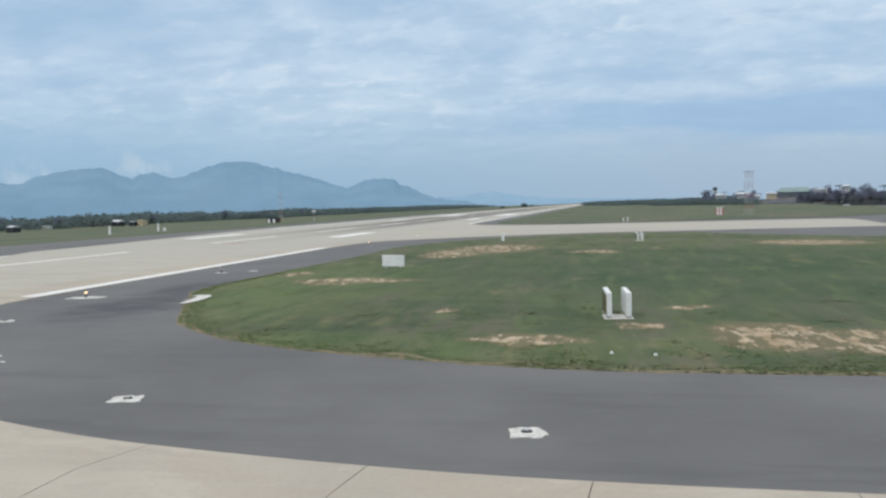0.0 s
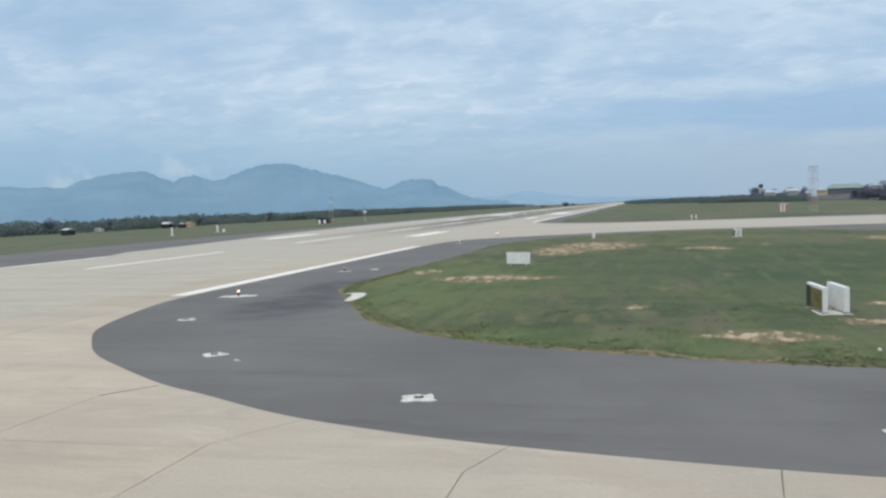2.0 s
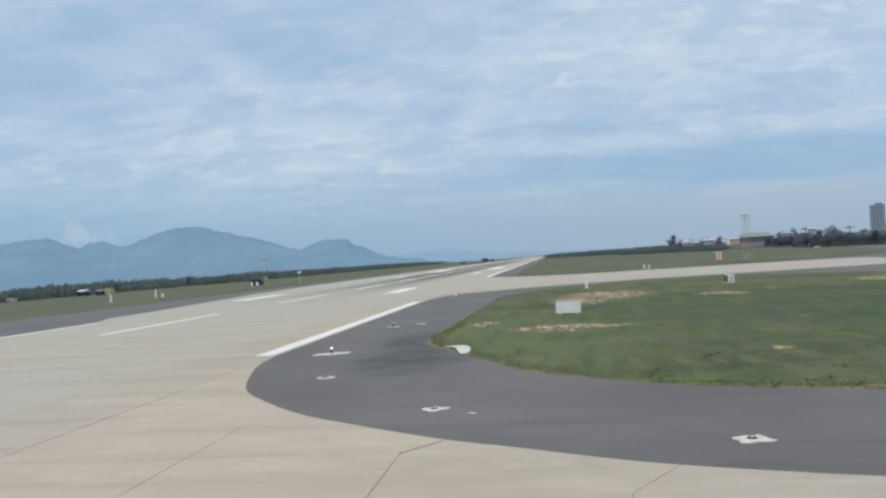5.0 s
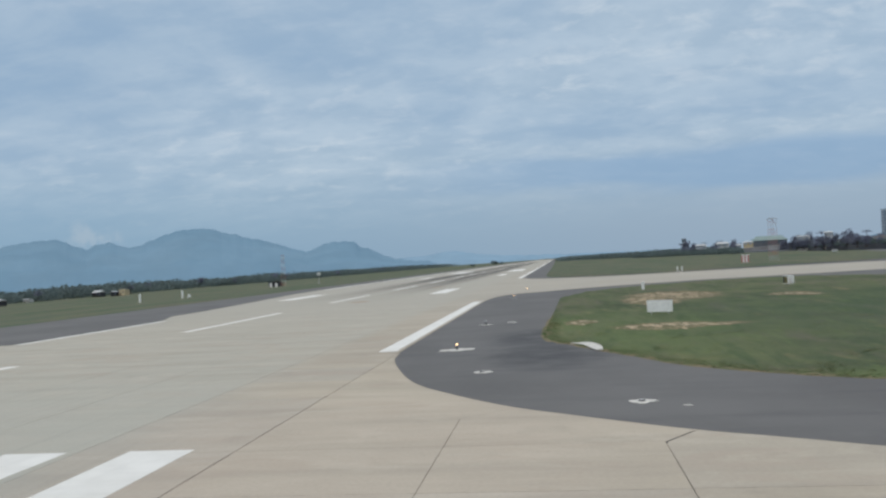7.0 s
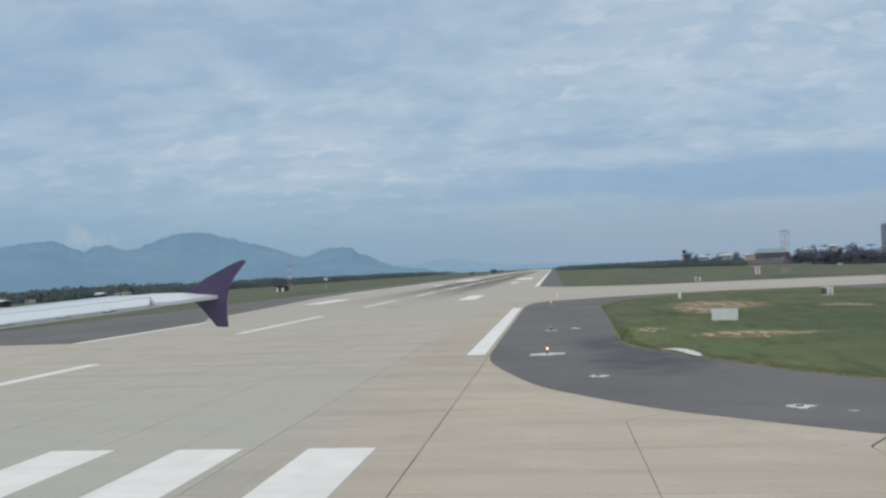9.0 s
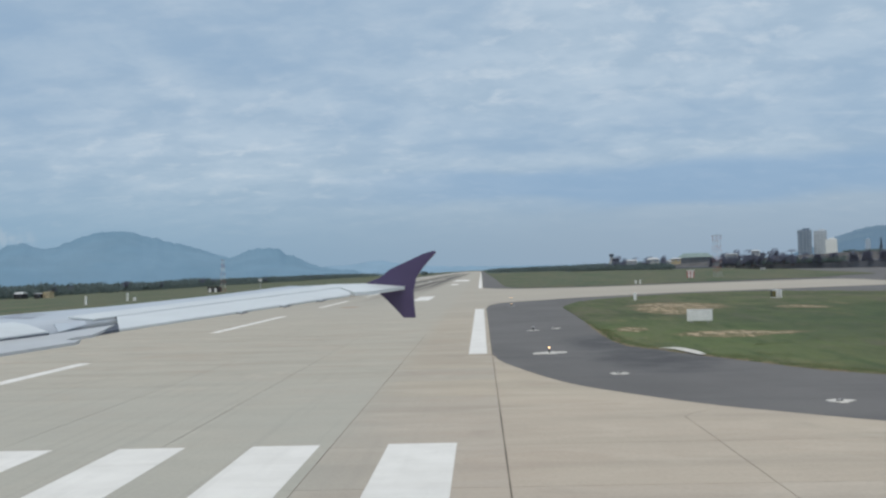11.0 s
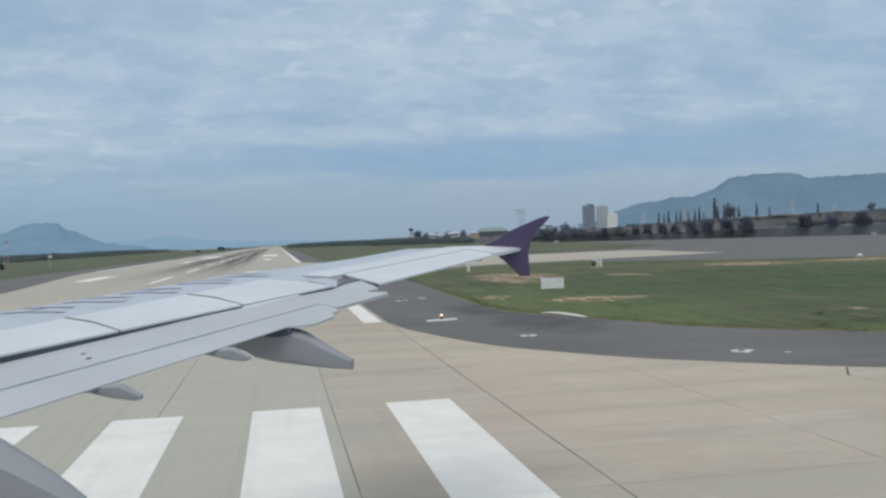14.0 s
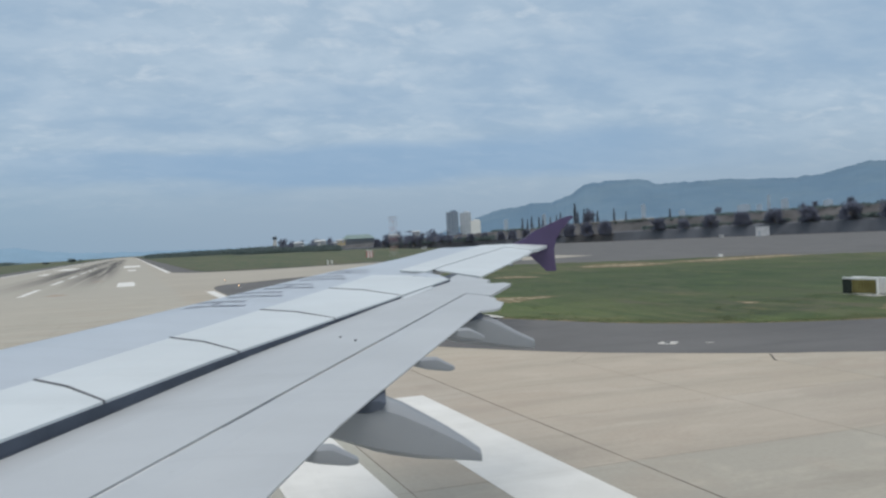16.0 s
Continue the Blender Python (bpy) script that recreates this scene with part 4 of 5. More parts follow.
def tree(kind, pick, x, y, z, size, turn=0.0, group="trees along the airfield", wide=1.0):
    stem, crown = KINDS[kind][pick % len(KINDS[kind])]
    ob = new("tree")
    ob.matrix_world = Matrix.LocRotScale((x, y, z), Euler((0, 0, turn)), (size * wide, size * wide, size))
    tagged(ob, WORDS[kind], "tree", group)
    for n, me in (("trunk", stem), ("crown", crown)):
        new(n, me).parent = ob


def scrub_belt(name, spots, label, material, leaf=0.30, count=90):
    """A belt of bushes that nobody could count."""
    rng = random.Random(len(spots))
    verts, faces = [], []
    for x, y, z, r, h in spots:
        leaf_clump(verts, faces, rng, (x, y, z + h * 0.45), r, count, leaf * (0.5 + 0.11 * h), h / (2 * r))
    me = bpy.data.meshes.new(name)
    me.from_pydata(verts, [], faces)
    me.materials.append(material)
    tagged(new(name, me), label, "bushes", kind="stuff")


rng = random.Random(21)
spots = []
for i in range(900):
    y = 120 + 2700 * rng.random() ** 1.6
    x = -330 - rng.uniform(0, 55) + 16 * noise.noise((y * 0.008, 2.0, 0.0))
    h = rng.uniform(5.2, 10.0) * (1 + 0.45 * noise.noise((y * 0.02, 5.0, 1.0)))
    spots.append((x, y, -7.2, h * rng.uniform(0.75, 1.15) * (1 + y / 1100), h))
for az, dist, h in ((-4.9, 1400, 3.5), (-4.75, 1400, 3.0), (-3.45, 1400, 6.0), (-3.35, 1400, 5.0), (-2.95, 1400, 3.6)):
    spots.append((-5 + dist * math.sin(radians(az)), dist * math.cos(radians(az)), fall(dist * math.sin(radians(az))) - 0.2, h, h))
scrub_belt("scrub_belt_west", spots, "long belt of dark green scrub along the far side of the airfield", MAT_HAZY_SCRUB, 0.75, 170)
for i in range(26):
    y = 210 + 1700 * (i / 25) ** 1.4 + rng.uniform(-12, 12)
    tree("broad", i, -326 - rng.uniform(0, 22), y, -7.06, rng.uniform(0.75, 1.35), y, "trees in the western scrub")


# ---- east side: embankment, trees, sheds and town ----
def at(az, dist):
    """A spot by bearing (clockwise from +y) and distance from the middle of the walk."""
    return 0.0 + dist * math.sin(radians(az)), -1.0 + dist * math.cos(radians(az))


BERM = [(9, 760), (13, 660), (18, 590), (22, 540), (27, 500), (31, 470), (36, 440), (41, 415), (46, 395), (52, 380), (62, 370)]
BERM_TOP = [(9, 3.0), (13, 5.0), (18, 7.5), (22, 9.0), (27, 10.0), (31, 10.8), (36, 11.2), (41, 11.8), (46, 12.2), (52, 12.5), (62, 12.5)]


def embankment():
    bm = bmesh.new()
    rows = []
    for i in range(107):
        az = 9 + 0.5 * i
        dist, top = along(BERM, az), along(BERM_TOP, az)
        row = []
        for k, (back, f) in enumerate(((0, 0.0), (1.5, 0.42), (6, 0.50), (16, 0.95), (40, 1.0), (90, 0.9), (130, -0.1))):
            x, y = at(az, dist + back)
            wob = 0.35 * noise.noise((az * 2.0, back * 0.3, 4.0)) if 0 < k < 6 else 0
            row.append(bm.verts.new((x, y, top * f + wob - 0.1)))
        rows.append(row)
    for a, b in zip(rows, rows[1:]):
        for k in range(len(a) - 1):
            f = bm.faces.new((a[k], b[k], b[k + 1], a[k + 1]))
            f.material_index = 0 if k < 2 and not 26.2 < 9 + 0.5 * rows.index(a) < 29.4 else 1
    bm.normal_update()
    bmesh.ops.recalc_face_normals(bm, faces=bm.faces[:])
    ob = as_object("embankment", bm, MAT_BERM)
    ob.data.materials.append(MAT_BRUSH)
    tagged(ob, "grey retaining wall and dry slope along the apron", "embankment", kind="structure")


embankment()


def dirt_track():
    """A pale strip of bare earth along the top of the slope."""
    bm = bmesh.new()
    prev = None
    for i in range(23):
        az = 26.6 + 0.25 * i
        pair = []
        for back in (15.0, 19.5):
            x, y = at(az, along(BERM, az) + back)
            pair.append(bm.verts.new((x, y, along(BERM_TOP, az) * (0.97 if back < 16 else 1.0) + 0.25)))
        if prev:
            bm.faces.new((prev[0], pair[0], pair[1], prev[1]))
        prev = pair
    bmesh.ops.recalc_face_normals(bm, faces=bm.faces[:])
    bmesh.ops.solidify(bm, geom=bm.faces[:], thickness=0.3)
    tagged(as_object("dirt_track", bm, MAT_EARTH), "pale bare earth track along the top of the slope", "track", kind="structure")


dirt_track()


def grass_bank():
    """A low grassy rise in front of the sheds."""
    bm = bmesh.new()
    rows = []
    for i in range(41):
        az = 3.0 + 0.35 * i
        reach = along(BERM, max(9, az))
        fade = min(1.0, (az - 3.0) / 3.0, (17.0 - az) / 2.0)
        row = []
        for back, z in ((-210, 0.02), (-150, 0.5), (-95, 0.9), (-20, 1.1), (30, 1.1)):
            x, y = at(az, reach + back)
            row.append(bm.verts.new((x, y, z * max(0.0, fade) + 0.02)))
        rows.append(row)
    for a, c in zip(rows, rows[1:]):
        for k in range(4):
            bm.faces.new((a[k], c[k], c[k + 1], a[k + 1]))
    bmesh.ops.recalc_face_normals(bm, faces=bm.faces[:])
    tagged(as_object("grass_bank", bm, MAT_FIELD, smooth=True), "low grassy rise in front of the sheds", "grass", kind="structure")


grass_bank()


def from_end(az, dist):
    """A spot by bearing and distance from the walk's last metres."""
    az -= 0.4
    return -4.9 + dist * math.sin(radians(az)), -2.0 + dist * math.cos(radians(az))


for i, (az, size) in enumerate(((15.3, 0.9), (16.0, 0.8), (16.6, 0.95), (17.3, 1.0), (18.0, 0.82), (18.7, 0.85), (19.4, 0.78), (19.95, 0.78), (20.6, 0.6), (21.3, 0.78), (22.2, 0.8), (23.23, 0.8), (24.0, 0.85), (24.89, 0.85), (25.65, 0.82), (26.64, 1.05), (27.62, 1.1), (28.71, 1.12), (29.82, 1.12),
                                (33.14, 0.86), (34.65, 0.66), (36.28, 0.86), (38.10, 0.94), (39.98, 1.0), (41.9, 0.98), (44.2, 1.08), (46.4, 1.1))):
    x, y = from_end(az, along(BERM, az) + (6 if az < 30 else 9))
    tree("round", i, x, y, along(BERM_TOP, az) * (0.36 if az < 30 else 0.48), size, i * 1.3, "row of round trees on the embankment", 1.0 if az < 30 else 1.32)
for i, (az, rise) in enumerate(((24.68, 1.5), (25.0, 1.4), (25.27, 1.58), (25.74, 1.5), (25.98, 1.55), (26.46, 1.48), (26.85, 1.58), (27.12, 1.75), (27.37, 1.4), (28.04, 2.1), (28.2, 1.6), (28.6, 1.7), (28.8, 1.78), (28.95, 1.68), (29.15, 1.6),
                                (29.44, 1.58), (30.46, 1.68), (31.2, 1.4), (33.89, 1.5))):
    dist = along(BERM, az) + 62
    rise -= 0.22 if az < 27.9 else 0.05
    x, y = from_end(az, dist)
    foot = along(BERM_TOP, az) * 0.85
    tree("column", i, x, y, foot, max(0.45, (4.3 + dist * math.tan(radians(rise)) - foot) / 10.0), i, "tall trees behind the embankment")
for az, rise in ((28.9, 1.45), (36.75, 1.3), (41.6, 1.3), (42.3, 1.35), (44.2, 1.5), (46.4, 1.6), (47.2, 1.75), (49, 1.7)):
    dist = along(BERM, az) + 52
    x, y = from_end(az, dist)
    foot = along(BERM_TOP, az) * 0.9
    tree("broad", int(az * 3), x, y, foot, max(0.5, (4.3 + dist * math.tan(radians(rise)) - foot) / 8.0), az, "trees behind the embankment")
spots = []
for i in range(620):
    az = 6.5 + 15.5 * rng.random()
    x, y = at(az, along(BERM, max(9, az)) + rng.uniform(-14, 40))
    if 11.6 < az < 14.9:
        continue
    h = rng.uniform(2.0, 6.0) * (0.75 + 0.5 * max(0, noise.noise((az * 1.6, 4.0, 2.0))) if az < 15 else 0.62)
    spots.append((x, y, along(BERM_TOP, max(9, az)) * 0.4, h * 0.9, h))
for i in range(330):
    az = 5.6 + 8.2 * rng.random()
    x, y = at(az, along(BERM, max(9, az)) - rng.uniform(30, 80))
    if 12.0 < az:
        continue
    h = rng.uniform(1.6, 4.2) * (0.9 + 0.5 * noise.noise((az * 2.2, 1.0, 2.0))) * (1.0 if az > 7.4 else 0.55)
    spots.append((x, y, 0.7, (h + 1.7) * 0.9, h + 1.7))
for i in range(420):
    az = 22 + 30 * rng.random()
    x, y = at(az, along(BERM, az) + rng.uniform(12, 60))
    h = rng.uniform(0.8, 2.4)
    spots.append((x, y, along(BERM_TOP, az) * 0.88, h * 1.2, h))
for i in range(260):
    az = 31 + 20 * rng.random()
    x, y = at(az, along(BERM, az) + rng.uniform(3, 12))
    h = rng.uniform(0.8, 2.2)
    spots.append((x, y, along(BERM_TOP, az) * 0.5, h * 1.2, h))
scrub_belt("scrub_belt_east", spots, "dark green scrub and brush around the sheds", MAT_HAZY_SCRUB, 0.45)
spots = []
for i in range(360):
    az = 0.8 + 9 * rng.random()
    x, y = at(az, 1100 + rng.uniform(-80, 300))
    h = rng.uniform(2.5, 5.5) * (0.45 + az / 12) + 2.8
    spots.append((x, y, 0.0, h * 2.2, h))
scrub_belt("scrub_belt_north", spots, "hazy line of trees at the far end of the runway", MAT_HAZY_SCRUB, 0.8)
for i in range(16):
    az = 8.5 + i * 0.75 + rng.uniform(-0.2, 0.2)
    x, y = at(az, along(BERM, max(9, az)) - 8 + rng.uniform(0, 40))
    size = rng.uniform(0.95, 1.45)
    if not 11.6 < az < 14.9:
        tree(("broad", "broad", "palm")[i % 3], i, x, y, 1.5, size, i * 2.0, "trees round the sheds")


for i in range(40):
    az = 8.2 + 11 * rng.random()
    x, y = at(az, along(BERM, max(9, az)) - 16 + rng.uniform(-20, 10))
    size = rng.uniform(0.40, 0.85) * (0.7 + 0.03 * az)
    if not 11.6 < az < 14.9:
        tree("broad", i, x, y, 1.5, size, i * 1.7, "trees round the sheds")


def shed(az, dist, w, dp, h, ridge, wall, roof, label, z=0.0, turn=None):
    """A long low airport building with a pitched roof, and a row of openings in its front."""
    x, y = at(az, dist)
    ob = thing("shed", x, y, z, -az if turn is None else turn, label, "building", "airport sheds")
    part("wall", box(w, dp, h, 0, 0, h / 2), wall, ob)
    bm = bmesh.new()
    e = 0.8
    v = [bm.verts.new(p) for p in ((-w / 2 - e, -dp / 2 - e, h), (w / 2 + e, -dp / 2 - e, h), (w / 2 + e, dp / 2 + e, h), (-w / 2 - e, dp / 2 + e, h),
                                   (-w * 0.35, 0, h + ridge), (w * 0.35, 0, h + ridge))]
    for f in ((0, 1, 5, 4), (2, 3, 4, 5), (1, 2, 5), (3, 0, 4), (3, 2, 1, 0)):
        bm.faces.new([v[i] for i in f])
    part("roof", bm, roof, ob)
    n = max(2, int(w / 4))
    for i in range(n):
        part("window", box(w / n * 0.5, 0.12, 1.1, -w / 2 + (i + 0.5) * w / n, -dp / 2 - 0.05, h - 1.3), MAT_GLASSY if wall == MAT_BERM else MAT_PANE, ob)


# the hangar's closed dark wall stands in for the shade inside its open front
shed(13.46, 844, 30, 16, 10.2, 3.9, MAT_BERM, MAT_GREENROOF, "long open hangar with a grey-green tin roof")
shed(12.3, 800, 8, 8, 9.0, 1.0, MAT_CREAM, MAT_ROOF, "ochre rendered block beside the hangar")
shed(10.9, 705, 9, 8, 8.5, 1.4, MAT_WALLS, MAT_ROOF, "white shed with a pale tin roof")
shed(9.6, 735, 8, 8, 8.0, 1.2, MAT_WALLS, MAT_ROOF, "white shed with a pale tin roof")
shed(15.6, 625, 8, 6, 10.0, 0.6, MAT_WALLS, MAT_ROOF, "white building among trees")
shed(11.8, 690, 5, 5, 6.8, 0.8, MAT_WALLS, MAT_ROOF, "small white building among trees")
shed(17.0, 610, 5, 5, 11.5, 0.8, MAT_WALLS, MAT_ROOF, "small white building among trees")
for i in range(14):
    az = 7.3 + 0.75 * i
    x, y = at(az, along(BERM, max(9, az)) - 26)
    if not 11.4 < az < 14.9:
        tree("broad", i + 1, x, y, 1.2, 0.50 + 0.24 * math.sin(i * 2.3), i * 0.9, "trees round the sheds")


def control_tower(az, dist, h):
    x, y = at(az, dist)
    ob = thing("control_tower", x, y, 0, -az, "white control tower with a dark glazed cab", "tower")
    part("shaft", tube(bmesh.new(), (0, 0, 0), (0, 0, h * 0.80), 3.6, 1.8, 12), MAT_WALLS, ob)
    part("cab", tube(bmesh.new(), (0, 0, h * 0.80), (0, 0, h * 0.94), 2.2, 3.1, 12), MAT_GLASSY, ob, "dark glazed cab")
    part("roof", tube(bmesh.new(), (0, 0, h * 0.94), (0, 0, h), 3.3, 2.2, 12), MAT_BERM, ob, "dark flat roof")


control_tower(8.33, 1194, 20.5)


def high_rise(az, dist, w, dp, h, wall, label, storeys, bays):
    x, y = at(az, dist)
    ob = thing("apartment_tower", x, y, 0, -az, label, "building", "towers in the town")
    part("wall", box(w, dp, h, 0, 0, h / 2), wall, ob)
    part("roof", box(w * 0.5, dp * 0.5, h * 0.05, w * 0.1, 0, h * 1.025), wall, ob)
    for s in range(storeys):
        for b in range(bays):
            part("window", box(w / bays * 0.62, 0.3, h / storeys * 0.5, -w / 2 + (b + 0.5) * w / bays, -dp / 2 - 0.1, (s + 0.55) * h / storeys), MAT_PANE, ob)


high_rise(19.75, 1400, 19, 16, 49, plain("slate_facade", (0.17, 0.22, 0.29), 0.6, 0.1, 0.1), "slate grey apartment tower above the trees", 12, 4)
high_rise(20.6, 1430, 18, 16, 48, MAT_PALE, "pale apartment tower above the trees", 12, 4)
high_rise(21.2, 1250, 14, 12, 31, MAT_WHITE, "white office block above the trees", 0, 0)
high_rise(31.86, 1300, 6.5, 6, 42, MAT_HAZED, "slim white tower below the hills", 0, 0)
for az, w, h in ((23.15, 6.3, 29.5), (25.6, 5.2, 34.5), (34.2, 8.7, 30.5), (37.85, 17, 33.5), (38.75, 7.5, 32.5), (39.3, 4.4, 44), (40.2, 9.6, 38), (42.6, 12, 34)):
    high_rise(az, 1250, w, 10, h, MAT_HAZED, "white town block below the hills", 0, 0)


def roadside_box(az, dist, w, h, label):
    x, y = at(az, dist)
    ob = thing("cabin", x, y, -0.02, -az, label, "cabin", "cabins on the apron")
    part("wall", box(w, 2.4, h, 0, 0, h / 2, 0.05), MAT_ROOF if w > 4 else MAT_WALLS, ob)
    part("roof", box(w + 0.3, 2.7, 0.2, 0, 0, h + 0.1), MAT_ROOF, ob)
    part("door", box(0.8, 0.08, h * 0.55, -w * 0.25, -1.22, h * 0.275), MAT_PANE, ob)


roadside_box(38.4, 405, 5.6, 4.0, "white cabin in front of the embankment")
roadside_box(17.4, 540, 3.0, 1.0, "low white cabin at the edge of the apron")
roadside_box(36.0, 420, 2.0, 1.0, "low white cabin at the edge of the apron")


# ---- hills ----
def ridge(name, line, dist, material, label, depth=500, rough=1.0, base=-20):
    """A range of hills from the bearing and rise (degrees) of its skyline."""
    bm = bmesh.new()
    rows = []
    az0, az1 = line[0][0], line[-1][0]
    n = int((az1 - az0) / 0.12)
    pts = smooth_line(line, 5)
    for i in range(n + 1):
        az = az0 + (az1 - az0) * i / n
        rise = along(pts, az)
        top = 4.4 + dist * math.tan(radians(rise)) + rough * (8.0 * noise.noise((az * 0.9, dist * 0.01, 0)) + 8.5 * noise.noise((az * 2.3, 3.0, 0)) + 3.0 * noise.noise((az * 6.0, 9.0, 0)) + 1.2 * noise.noise((az * 16.0, 1.0, 0)))
        row = []
        for k in range(9):
            u = k / 8
            back = -depth * (1 - u)
            h = top * (u ** 0.8) * (1 + 0.16 * noise.noise((az * 0.9, u * 4.0, 5.0)) * (1 - u)) if k else base
            x, y = at(az, dist + back)
            row.append(bm.verts.new((x, y, h)))
        x, y = at(az, dist + 60)
        row.append(bm.verts.new((x, y, base)))
        rows.append(row)
    for a, b in zip(rows, rows[1:]):
        for k in range(9):
            bm.faces.new((a[k], b[k], b[k + 1], a[k + 1]))
    bmesh.ops.recalc_face_normals(bm, faces=bm.faces[:])
    tagged(as_object(name, bm, material, smooth=True), label, "hills", kind="structure")


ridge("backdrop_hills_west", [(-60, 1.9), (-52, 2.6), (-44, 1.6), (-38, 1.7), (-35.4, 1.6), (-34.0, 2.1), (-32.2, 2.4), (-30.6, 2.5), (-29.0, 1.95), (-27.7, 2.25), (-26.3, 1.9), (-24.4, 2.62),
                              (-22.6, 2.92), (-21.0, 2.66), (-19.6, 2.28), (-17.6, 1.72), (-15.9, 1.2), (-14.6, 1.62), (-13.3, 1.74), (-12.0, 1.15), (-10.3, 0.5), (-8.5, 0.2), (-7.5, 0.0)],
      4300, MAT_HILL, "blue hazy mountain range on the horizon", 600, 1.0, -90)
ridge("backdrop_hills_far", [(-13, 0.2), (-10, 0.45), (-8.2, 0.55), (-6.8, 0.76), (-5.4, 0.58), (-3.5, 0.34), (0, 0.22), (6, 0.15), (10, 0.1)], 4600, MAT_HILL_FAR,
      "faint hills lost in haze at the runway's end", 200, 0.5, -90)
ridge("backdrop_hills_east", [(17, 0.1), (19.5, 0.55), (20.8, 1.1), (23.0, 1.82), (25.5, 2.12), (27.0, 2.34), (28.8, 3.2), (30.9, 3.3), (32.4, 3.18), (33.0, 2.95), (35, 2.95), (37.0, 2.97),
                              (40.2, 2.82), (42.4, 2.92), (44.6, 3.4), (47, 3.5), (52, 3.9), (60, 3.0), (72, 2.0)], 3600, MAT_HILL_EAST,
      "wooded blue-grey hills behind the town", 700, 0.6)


# ---- the wing ----
def aircraft_wing():
    """A swept airliner wing with spoilers, flaps, fairings and an upright purple tip fence. x runs out along the span, -y aft."""
    root = thing("aircraft_wing", -14.05, -1.73, 0.0, 74.70, "pale grey airliner wing with an upswept purple tip fence", "aircraft wing")
    lift, rise = 3.100, 0.0712
    def enamel(name, color, rough):
        """Aircraft paint: a faint chordwise streaking of grime, soft blotches and a fine grain."""
        n = Nodes(name)
        v = n.scaled(n.place(), (1, 1, 1), -74.70)
        c = n.mix(n.ramp(n.noise(0.8, 5.0, 0.6), 0.3, 0.7), tuple(k * 0.94 for k in color), tuple(k * 1.03 for k in color))
        streak = n.noise(1.0, 5.0, 0.65, n.scaled(v, (3.2, 0.22, 1.0)))
        c = n.mix(n.ramp(streak, 0.45, 0.75, 0.0, 0.22), c, tuple(k * 0.66 for k in color))
        spot = n.noise(5.0, 6.0, 0.7)
        c = n.mix(n.ramp(spot, 0.60, 0.78, 0.0, 0.25), c, tuple(k * 0.6 for k in color))
        return n.done(c, rough, n.noise(30.0, 3.0), 0.001, 0.0, 0.5)

    white = enamel("wing_enamel", (0.585, 0.625, 0.645), 0.38)
    grey = enamel("wing_grey", (0.43, 0.475, 0.53), 0.34)
    # fairing paint darkened for the shade of a fuselage that is not built
    belly = enamel("fairing_shaded_grey", (0.270, 0.285, 0.305), 0.42)
    # blue-black that stands in for shade in slots and recesses
    shade = plain("cove_shade", (0.075, 0.090, 0.120), 0.7, 0.2, 2.0)
    seal = plain("panel_seal", (0.12, 0.125, 0.14), 0.6, 0.2, 3.0)
    purple = plain("purple_enamel", (0.072, 0.052, 0.118), 0.35, 0.12, 1.5, 0.0, 0.5)
    flapgrey = enamel("flap_grey", (0.442, 0.462, 0.482), 0.40)
    ink = plain("wing_lettering", (0.47, 0.51, 0.585), 0.5, 0.15, 2.0)

    def crest(y):
        return 0.4531 * y - 0.1088

    def crest_height(y):
        return along([(2, 0.17), (9, 0.125), (13, 0.11), (14.2, 0.065), (15.5, 0.045), (17, 0.05)], y)

    def spoiler_front(y):
        return 0.3979 * y + 1.341

    def gap(y):
        return 5.2 + (0.4732 if y > 7.6 else 0.405) * (y - 7.6)

    def middle(y):
        return 0.3688 * y + 3.3577

    def trail(y):
        return 6.2 + (0.3201 if y > 5.9 else 0.25) * (y - 5.9)

    def hinge(y):
        return 7.16 + 0.4627 * (y - 13.23)

    def upper(y):
        return 6.9 + 0.40 * (y - 13.53)

    def outer_trail(y):
        return 0.3811 * y + 2.9517

    def flap_lie(y):
        """How far the flap's front lies below the spoilers' plane."""
        return max(-0.05, min(0.02, -0.024 + 0.0165 * (y - 7.6)))

    def p(xa, y, dz=0.0):
        return (y, -xa, lift + rise * (y - 2.0) + dz)

    def loft(stations, profile, bm):
        """Skin through closed sections, one for each station."""
        rings = [[bm.verts.new(q) for q in profile(y)] for y in stations]
        n = len(rings[0])
        for a, b in zip(rings, rings[1:]):
            for i in range(n):
                j = (i + 1) % n
                bm.faces.new((a[i], a[j], b[j], b[i]))
        bm.faces.new(rings[0])
        bm.faces.new(rings[-1][::-1])
        bmesh.ops.recalc_face_normals(bm, faces=bm.faces[:])
        return bm

    def body_profile(y):
        a, hc = crest(y), crest_height(y)
        nose = a - 0.52 + 0.014 * y
        front = min(spoiler_front(y), a + 0.75)
        b = gap(y) - 0.02 if y < 12.2 else along([(12.2, gap(12.2) - 0.02), (12.9, hinge(12.9) - 0.012), (17.0, hinge(17.0) - 0.012)], y)
        front = min(front, a + 0.62 * (b - a))
        c, low = b - nose, 0.16 + 0.012 * (17 - y)
        top = [(nose, -0.13), (nose + 0.012, -0.07), (nose + 0.06, 0.0), (a - 0.2, hc - 0.035), (a, hc), (a + 0.4 * (front - a), hc - 0.008), (front, min(hc, 0.066)), (b, 0.022)]
        under = [(b, -0.05), (nose + 0.7 * c, -low), (nose + 0.35 * c, -low * 1.25), (nose + 0.08 * c, -low)]
        return [p(u, y, v) for u, v in top + under]

